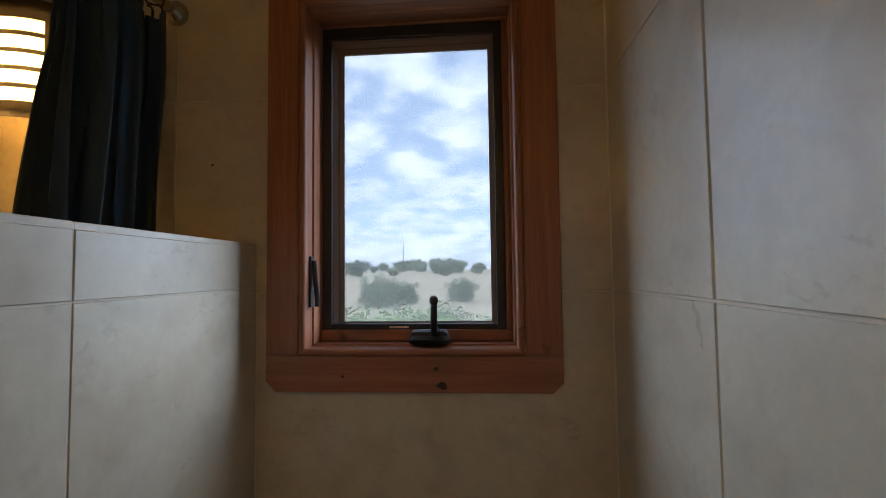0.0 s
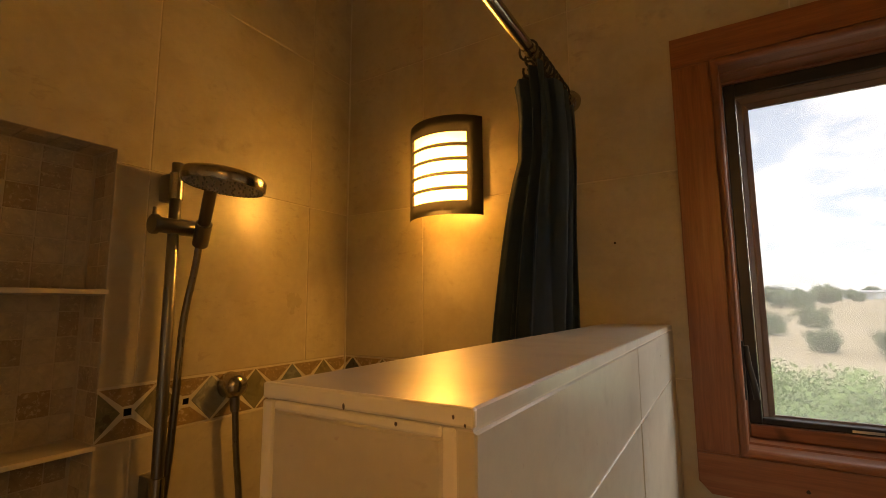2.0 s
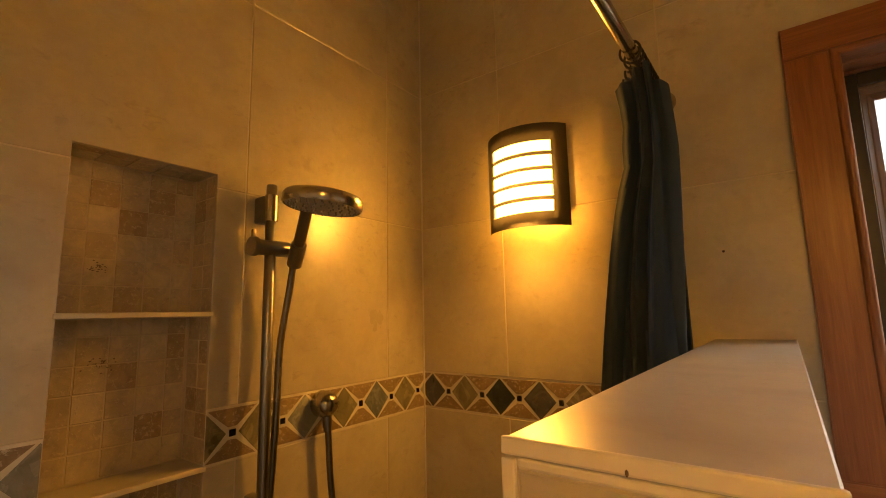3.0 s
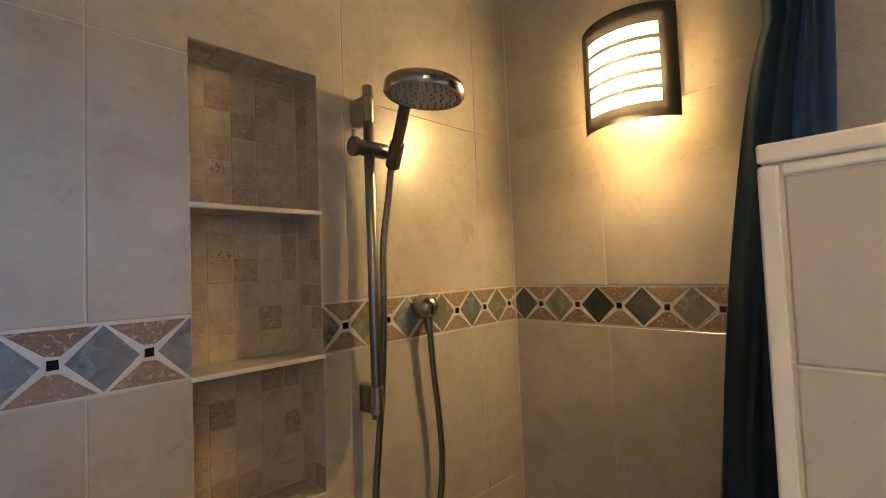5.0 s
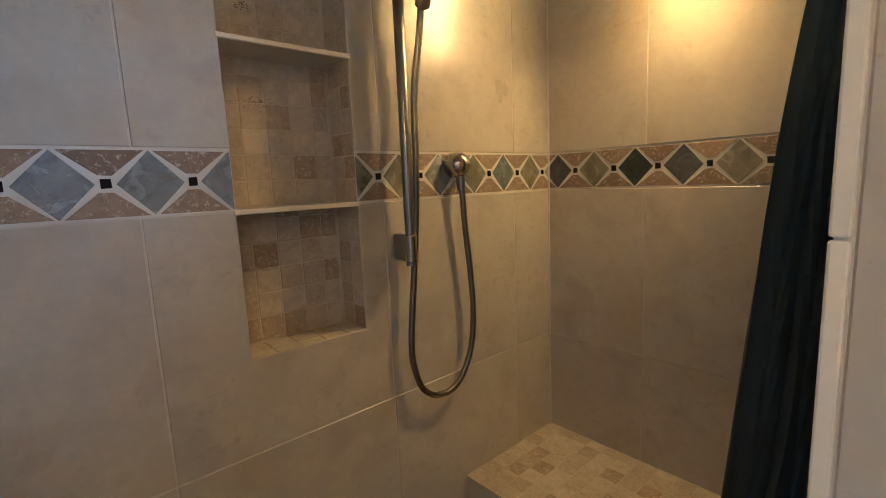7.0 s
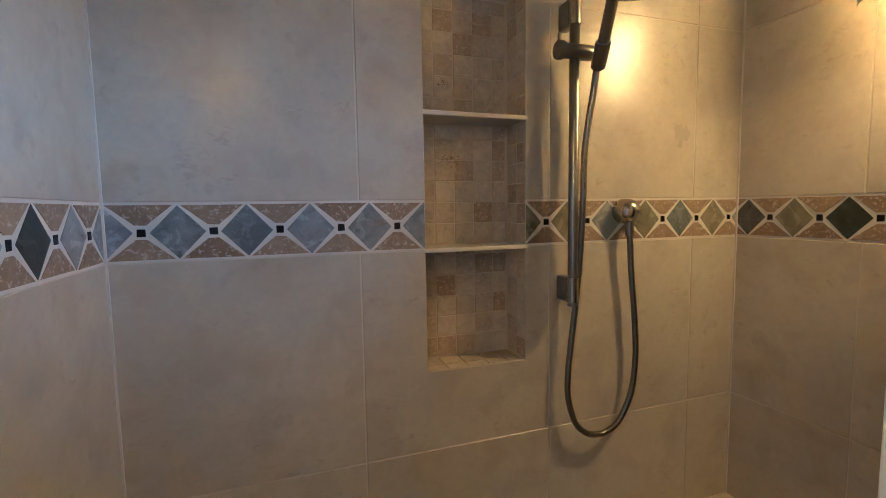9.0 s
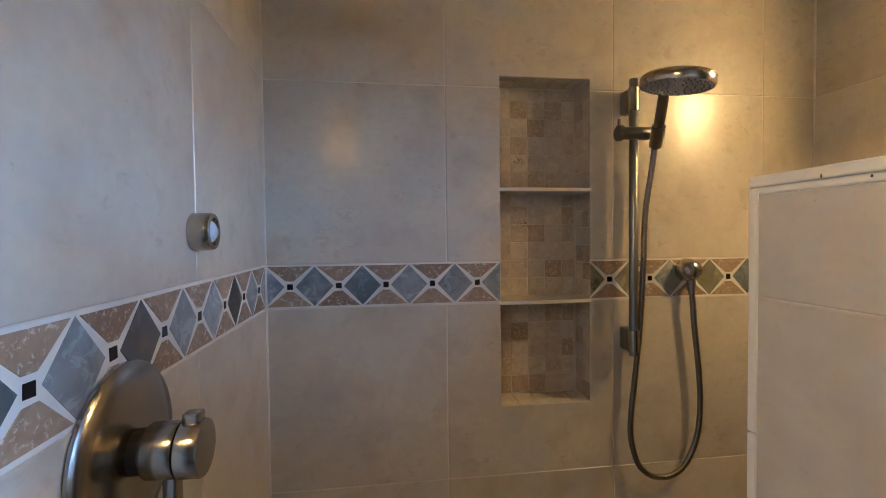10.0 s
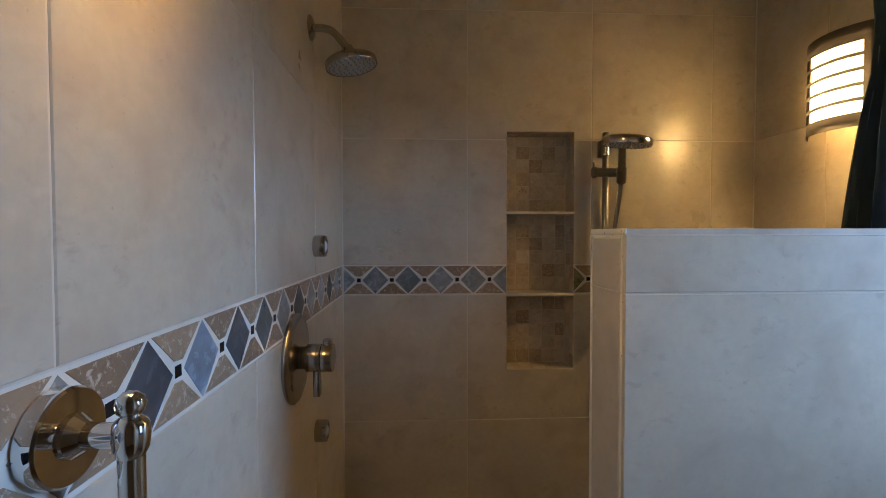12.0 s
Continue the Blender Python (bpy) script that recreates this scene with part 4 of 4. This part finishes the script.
def curtain_point(s, k):
    """s: along the cloth from 0 to 1; k: 0 at the hem, 1 at the top."""
    z = CLOW + (CTOP - CLOW) * k
    left = -0.752 - 0.125 * max(0.0, 1.72 - z) ** 0.6 - 0.024 * max(0.0, (z - 1.84) / 0.065)
    right = -0.656 - 0.016 * min(1, (1 - k) * 2.2)
    near, far = 0.690 - 0.03 * (1 - k), 0.945
    folds = 3.5
    ph = 2 * math.pi * folds * s + 0.5 * math.sin(5 * s + 2 * k) + 0.25 * math.sin(9 * k + 11 * s) + 1.6 * noise.noise(Vector((s * 4.5, k * 0.8, 2.2)))
    w = 0.5 - 0.5 * math.cos(ph)
    amp = 0.86 + 0.14 * math.sin(17 * s + 1.3 + 1.5 * k)
    wobble = 0.010 * noise.noise(Vector((s * 9, k * 3.0, 0.3))) + 0.005 * math.sin(2.7 * ph + 4 * k)
    x = right + (left - right) * (0.5 + (w - 0.5) * amp) + wobble
    layer = math.floor(ph / math.pi)
    ripple = 0.015 * math.sin(2 * math.pi * 3.1 * w + 1.9 * layer + 1.2 * k) * math.sin(math.pi * w)
    y = near + (far - near) * s + ripple + 0.010 * math.sin(ph * 0.5 + 3 * k) + 0.012 * noise.noise(Vector((s * 6, k * 2.2, 4.1)))
    pinch = max(0.0, (k - 0.93) / 0.07)
    x += (ROD_X + 0.02 - x) * 0.22 * pinch
    return Vector((x, y, z + 0.014 * math.sin(1.7 * ph) * max(0.0, (k - 0.9) / 0.1)))


bm = bmesh.new()
NS, NK = 230, 44
cg = [[bm.verts.new(curtain_point(i / NS, j / NK)) for j in range(NK + 1)] for i in range(NS + 1)]
for i in range(NS):
    for j in range(NK):
        bm.faces.new((cg[i][j], cg[i + 1][j], cg[i + 1][j + 1], cg[i][j + 1]))
bmesh.ops.solidify(bm, geom=list(bm.faces), thickness=0.0012)
part("cloth", bm, CLOTH, curtain, smooth=True)
for k in range(11):
    y = 0.715 + 0.215 * k / 10
    hook = bmesh.new()
    lean = 0.012 * math.sin(k * 2.3)
    loop = [(ROD_X + 0.0185 * math.cos(a), y + lean * math.sin(a / 2), ROD_Z - 0.004 + 0.0205 * math.sin(a)) for a in (radians(-70 + 320 * q / 18) for q in range(19))]
    tail = [(ROD_X + 0.012 * math.cos(a) + lean, y + lean, ROD_Z - 0.045 + 0.018 * math.sin(a)) for a in (radians(100 - 300 * q / 14) for q in range(15))]
    add_tube(hook, loop + tail, 0.0024, 8)
    part("hook", hook, HARDWARE, curtain, "black curtain hook", smooth=True)

# ---- outside the window ----
gb = bmesh.new()
rings = []
RADII = (6, 12, 20, 32, 50, 80, 130, 210, 340, 560, 1000, 2000, 4500)


def ground_z(x, y):
    d = math.hypot(x, y)
    dip = -3.6 - 4.0 * min(1.0, d / 70) + 10.5 * min(1.0, max(0.0, (d - 70) / 260))
    return dip + 0.6 * noise.noise(Vector((x * 0.02, y * 0.02, 1.0))) + min(1.0, d / 300) * 1.5 * noise.noise(Vector((x * 0.006, y * 0.006, 5.0)))


for r in RADII:
    rings.append([gb.verts.new((r * math.cos(a), r * math.sin(a), ground_z(r * math.cos(a), r * math.sin(a)))) for a in (2 * math.pi * k / 96 for k in range(96))])
centre = gb.verts.new((0, 0, -3.6))
for k in range(96):
    gb.faces.new((centre, rings[0][k], rings[0][(k + 1) % 96]))
for a, b in zip(rings, rings[1:]):
    for k in range(96):
        j = (k + 1) % 96
        gb.faces.new((a[k], b[k], b[j], a[j]))
structure("ground", gb, GROUND, "rolling field of dry pale grass", "ground", smooth=True)


def tree(name, height, spread, leaves, material, seed, label, category, trunk=0.25, leaf=1.0):
    """A tapered trunk with limbs and a crown of leaf clumps."""
    rng = random.Random(seed)
    ob = thing(name, (0, 0, 0), label, category, "shrubs and trees outside")
    wood = bmesh.new()
    tops = []
    stems = rng.randint(2, 4)
    for s in range(stems):
        a = 2 * math.pi * (s + rng.random() * 0.6) / stems
        end = Vector((math.cos(a) * spread * 0.45, math.sin(a) * spread * 0.45, height * rng.uniform(0.62, 0.9)))
        midp = Vector((end.x * 0.35, end.y * 0.35, height * trunk))
        line = spline([(0.02 * s, 0, -0.3), midp, end], 4)
        rad0 = height * 0.022
        last = None
        for q, p in enumerate(line):
            rr = rad0 * (1 - 0.85 * q / len(line))
            ring = [wood.verts.new(p + rr * Vector((math.cos(b), math.sin(b), 0))) for b in (2 * math.pi * w / 6 for w in range(6))]
            if last:
                for w in range(6):
                    wood.faces.new((last[w], last[(w + 1) % 6], ring[(w + 1) % 6], ring[w]))
            last = ring
        tops += [end, midp.lerp(end, 0.6)]
    part("trunk", wood, BARK, ob)
    crown = bmesh.new()
    centres = []
    for t in tops:
        for _ in range(4):
            centres.append((t + Vector((rng.gauss(0, spread * 0.24), rng.gauss(0, spread * 0.24), rng.gauss(0, height * 0.11))), rng.uniform(0.16, 0.32) * spread))
    for _ in range(7 * stems):
        a, q = 2 * math.pi * rng.random(), spread * 0.62 * rng.random() ** 0.5
        centres.append((Vector((q * math.cos(a), q * math.sin(a), height * rng.uniform(0.12, 0.6))), rng.uniform(0.16, 0.30) * spread))
    for _ in range(leaves):
        c, r = rng.choice(centres)
        d = Vector((rng.gauss(0, 1), rng.gauss(0, 1), rng.gauss(0, 0.8))).normalized() * r * rng.random() ** 0.45
        p = c + d
        p.z = max(p.z, 0.05 * height)
        size = leaf * spread * rng.uniform(0.020, 0.052)
        u = Vector((rng.gauss(0, 1), rng.gauss(0, 1), rng.gauss(0, 1))).normalized()
        w = u.orthogonal().normalized() * size * 0.55
        crown.faces.new([crown.verts.new(q) for q in (p - u * size, p + w, p + u * size, p - w)])
    part("crown", crown, material, ob)
    return ob


def put_on_ground(ob, x, y, scale, turn):
    return pose(x, y, ground_z(x, y) - 0.05, 0, 0, turn) @ Matrix.Diagonal((scale, scale, scale, 1))


kinds = [
    tree("shrub", 3.4, 3.0, 17000, LEAF_NEAR, 3, "leafy light green shrub below the window", "shrub", leaf=0.5),
    tree("shrub", 4.2, 3.0, 15000, LEAF_NEAR, 8, "tall light green shrub with loose twigs", "shrub", leaf=0.5),
    tree("juniper_tree", 4.0, 3.6, 13000, LEAF_FAR, 5, "dark rounded juniper on the dry field", "tree", leaf=0.7),
    tree("juniper_tree", 6.0, 5.0, 11000, LEAF_FAR, 12, "dark spreading tree on the horizon", "tree", leaf=0.8),
]
rng = random.Random(21)
spots = [(1, -1.7, 19, 1.25), (1, 1.1, 17, 1.15), (0, 3.0, 16, 1.25), (2, -22, 100, 1.6), (2, -17, 106, 1.2), (2, 13, 95, 0.9), (2, 21, 92, 1.0), (2, -4, 110, 1.3), (2, 8, 120, 1.1), (2, 32, 115, 1.2), (2, 18, 140, 1.2), (2, 47, 130, 1.4)]
for _ in range(22):
    a, d = radians(rng.uniform(-24, 32)), rng.uniform(13.5, 19)
    if not 7 < math.degrees(a) < 13:
        spots.append((rng.choice((0, 1)), d * math.sin(a), d * math.cos(a), rng.uniform(0.85, 1.25)))
for _ in range(80):
    d = rng.uniform(230, 400)
    a = radians(rng.uniform(-26, 34))
    spots.append((rng.choice((2, 3, 3)), d * math.sin(a), d * math.cos(a), rng.uniform(0.8, 1.7)))
used = set()
for k, x, y, sc in spots:
    m = put_on_ground(kinds[k], x, y, sc, rng.uniform(0, 360))
    if k in used:
        ob = copy_thing(kinds[k], pose(0, 0, 0))
    else:
        ob = kinds[k]
        used.add(k)
    ob.location = m.translation
    ob.rotation_euler = m.to_euler()
    ob.scale = (sc, sc, sc)


def far_building(x, y, w, d, h, turn, label):
    b = thing("far_building", (0, 0, 0), label, "building", "far buildings")
    part("wall", box(-w / 2, w / 2, -d / 2, d / 2, -1.0, h), SIDING, b)
    bm = bmesh.new()
    v = [bm.verts.new(p) for p in ((-w / 2 - 0.5, -d / 2 - 0.5, h), (w / 2 + 0.5, -d / 2 - 0.5, h), (w / 2 + 0.5, d / 2 + 0.5, h), (-w / 2 - 0.5, d / 2 + 0.5, h), (-w / 2 - 0.5, 0, h + d * 0.14), (w / 2 + 0.5, 0, h + d * 0.14))]
    for f in ((0, 1, 5, 4), (2, 3, 4, 5), (0, 4, 3), (1, 2, 5), (3, 2, 1, 0)):
        bm.faces.new([v[i] for i in f])
    part("roof", bm, ROOFING, b)
    for k in range(max(2, int(w // 5))):
        cx = -w / 2 + (k + 0.5) * w / max(2, int(w // 5))
        part("window", box(cx - 0.8, cx + 0.8, -d / 2 - 0.06, -d / 2 + 0.02, h * 0.42, h * 0.72), DARK_PANE, b)
    b.matrix_basis = pose(x, y, ground_z(x, y), 0, 0, turn)


far_building(128, 290, 34, 14, 5.5, -20, "long pale metal-sided building on the horizon")
far_building(98, 300, 18, 10, 4.0, -14, "low pale house among the horizon trees")
far_building(70, 330, 12, 9, 3.6, 5, "small pale house on the horizon")
mast = thing("mast", (0, 0, 0), "thin grey mast on the horizon", "mast")
part("pole", lathe([(0.0, -1.0), (0.35, -1.0), (0.16, 26.0), (0.0, 26.0)], (0, 0, 0), (0, 0, 1), 10), ROOFING, mast)
mast.location = (-62, 380, ground_z(-62, 380))

# ---- tiles, border pieces and mosaic ----
ROWS_SHOWER = [0.0, 0.280, 0.737, BAND0]
ROWS_UP = [BAND1, 1.752, 2.209, 2.666, CEIL]
NICHE_HOLE = (NY0, NY1, NZ0, NZ1)
COLS_N = [YV, -0.060, 0.393, 0.841, YW]
tiles(COLS_N, ROWS_SHOWER, wall_niche, NICHE_PLANE, NICHE_HOLE)
tiles(COLS_N, ROWS_UP, wall_niche, NICHE_PLANE, NICHE_HOLE)
border(YV, NY0, -0.0975, 0.1175, wall_niche, NICHE_PLANE, {})
border(NY1, YW, 0.384, 0.1180, wall_niche, NICHE_PLANE, {-1: SLATE_OLIVE, 0: SLATE_OLIVE, 2: SLATE_OLIVE, 4: SLATE_OLIVE})
WIN_HOLE = (WX0 - 0.03, WX1 + 0.03, WZ0 - 0.03, WZ1 + 0.03)
COLS_W = [XN, -1.158, -0.712]
tiles(COLS_W, ROWS_SHOWER, wall_window, WINDOW_PLANE)
tiles(COLS_W + [-0.262, XR], ROWS_UP, wall_window, WINDOW_PLANE, WIN_HOLE)
tiles([-0.712, PX0], ROWS_SHOWER, wall_window, WINDOW_PLANE)
tiles([PX1, XR], [0.0, 0.395, 0.850, BAND1], wall_window, WINDOW_PLANE, WIN_HOLE)
border(XN, PX0, -1.365, 0.1188, wall_window, WINDOW_PLANE, {-1: SLATE_CHARCOAL, 0: SLATE_OLIVE, 1: SLATE_BLACK, 2: SLATE_CHARCOAL, 3: SLATE_OLIVE})
tiles([XN, -1.045, -0.608, -0.186, 0.262, 0.71, 1.158, FAR_X], ROWS_SHOWER, wall_valve, VALVE_PLANE)
tiles([XN, -1.045, -0.608, -0.186, 0.262, 0.71, 1.158, FAR_X], ROWS_UP, wall_valve, VALVE_PLANE)
border(XN, 0.70, -0.361, 0.1155, wall_valve, VALVE_PLANE, {0: SLATE_CHARCOAL, -1: SLATE_BLUE, -2: SLATE_CHARCOAL, -5: SLATE_CHARCOAL, -8: SLATE_BLACK})
tiles([0.145, 0.588, YW], [0.0, 0.392, 0.849, 1.306, 1.763, 2.22, 2.677, CEIL], wall_right, RIGHT_PLANE, gap=0.0044)
HALF_OUT = plane((PX1, 0, 0), (0, 1, 0), (0, 0, 1), (1, 0, 0))
HALF_IN = plane((PX0, 0, 0), (0, 1, 0), (0, 0, 1), (-1, 0, 0))
HALF_END = plane((0, PY0, 0), (1, 0, 0), (0, 0, 1), (0, -1, 0))
HALF_TOP = plane((0, 0, PZ), (1, 0, 0), (0, 1, 0), (0, 0, 1))
HALF_ROWS = [0.0, 0.400, 0.857, 1.314, PZ - 0.0095]
tiles([PY0, 0.534, YW], HALF_ROWS, half_wall, HALF_OUT)
tiles([PY0, 0.534, YW], [0.0, 0.283, 0.740, 1.197, PZ - 0.0095], half_wall, HALF_IN)
tiles([PX0 + 0.0086, PX1 - 0.0172], [0.0, 0.400, 0.857, 1.314, PZ - 0.0150], half_wall, HALF_END, gap=0.0010)
tiles([PX0, PX1], [PY0 - 0.001, 0.534, YW], half_wall, HALF_TOP)

# pale sealant in the inner corners
for x, y, sx, sy in ((XN, YV, 1, 1), (XN, YW, 1, -1), (XR, YW, -1, -1)):
    (x0, x1), (y0, y1) = sorted((x - sx * 0.002, x + sx * 0.0035)), sorted((y - sy * 0.002, y + sy * 0.0035))
    structure("corner_sealant", box(x0, x1, y0, y1, 0.002, CEIL - 0.002), BAND_GROUT, "pale sealant line in the tiled corner", "trim")


def mosaic(u0, u1, v0, v1, parent, m, pitch=0.0505, seed=1):
    """Tumbled square stones, a little uneven, cut at the edges."""
    rng = random.Random(seed)
    v = v0
    while v < v1 - 0.006:
        u = u0
        vb = min(v + pitch, v1)
        while u < u1 - 0.006:
            ub = min(u + pitch, u1)
            j = rng.uniform(0.0005, 0.0012)
            piece("mosaic_stone", [rect(u + j, ub - j, v + j, vb - j)], 0.006, MOSAIC, parent, m, proud=rng.uniform(-0.0007, 0.0003), chamfer=0.0008)
            u = ub
        v = vb


NICHE_BACK = plane((XN - NDEEP, 0, 0), (0, 1, 0), (0, 0, 1), (1, 0, 0))
NICHE_FAR = plane((0, NY1, 0), (1, 0, 0), (0, 0, 1), (0, -1, 0))
NICHE_NEAR = plane((0, NY0, 0), (1, 0, 0), (0, 0, 1), (0, 1, 0))
NICHE_BASE = plane((0, 0, NZ0), (1, 0, 0), (0, 1, 0), (0, 0, 1))
NICHE_TOP = plane((0, 0, NZ1), (1, 0, 0), (0, 1, 0), (0, 0, -1))
part("niche_bed", box(XN - NDEEP - 0.004, XN - NDEEP - 0.0009, NY0, NY1, NZ0, NZ1), NICHE_GROUT, wall_niche, "tan grout behind the niche stones")
for y0, y1 in ((NY0 - 0.003, NY0 - 0.0009), (NY1 + 0.0009, NY1 + 0.003)):
    part("niche_bed", box(XN - NDEEP, XN - 0.0015, y0, y1, NZ0, NZ1), GROUT, wall_niche, "pale grout behind the niche stones")
for v0, v1 in ((NZ0, SHELVES[1] - 0.010), (SHELVES[1], SHELVES[0] - 0.010), (SHELVES[0], NZ1)):
    mosaic(NY0 + 0.004, NY1 - 0.004, v0 + 0.001, v1 - 0.001, wall_niche, NICHE_BACK, seed=int(v0 * 100))
    for pl in (NICHE_FAR, NICHE_NEAR):
        mosaic(XN - NDEEP + 0.003, XN - 0.001, v0 + 0.001, v1 - 0.001, wall_niche, pl, pitch=0.0478, seed=int(v0 * 90))
mosaic(XN - NDEEP + 0.003, XN - 0.001, NY0 + 0.004, NY1 - 0.004, wall_niche, NICHE_BASE, seed=5)
mosaic(XN - NDEEP + 0.003, XN - 0.001, NY0 + 0.004, NY1 - 0.004, wall_niche, NICHE_TOP, seed=6)
BENCH_TOP = plane((0, 0, BENCH_Z), (1, 0, 0), (0, 1, 0), (0, 0, 1))
BENCH_FRONT = plane((0, BENCH_Y, 0), (1, 0, 0), (0, 0, 1), (0, -1, 0))
mosaic(XN + 0.001, PX0 - 0.001, BENCH_Y, YW - 0.002, bench, BENCH_TOP, seed=9)
tiles([XN, -1.045, PX0], [0.0, BENCH_Z - 0.002], bench, BENCH_FRONT)

# dark mildew specks on the niche's back and small drill holes in the wall
rng = random.Random(33)
for cy, cz in ((0.160, 1.579), (0.176, 1.402)):
    bm = bmesh.new()
    for _ in range(26):
        y, z = rng.gauss(cy, 0.010), rng.gauss(cz, 0.007)
        bmesh.ops.create_icosphere(bm, subdivisions=1, radius=rng.uniform(0.0006, 0.0016), matrix=Matrix.Translation((XN - NDEEP + 0.0002, y, z)) @ Matrix.Diagonal((0.3, 1.5, 0.9, 1)))
    tagged(part("mildew", bm, BARK, wall_niche, "dark mildew specks on the stone"), kind="stuff")
for x, z in ((-0.622, 1.600),):
    bm = bmesh.new()
    bmesh.ops.create_icosphere(bm, subdivisions=2, radius=0.0028, matrix=Matrix.Translation((x, YW - 0.0002, z)) @ Matrix.Diagonal((1, 0.3, 1, 1)))
    part("drill_hole", bm, KNOT, wall_window, "small dark drill hole")
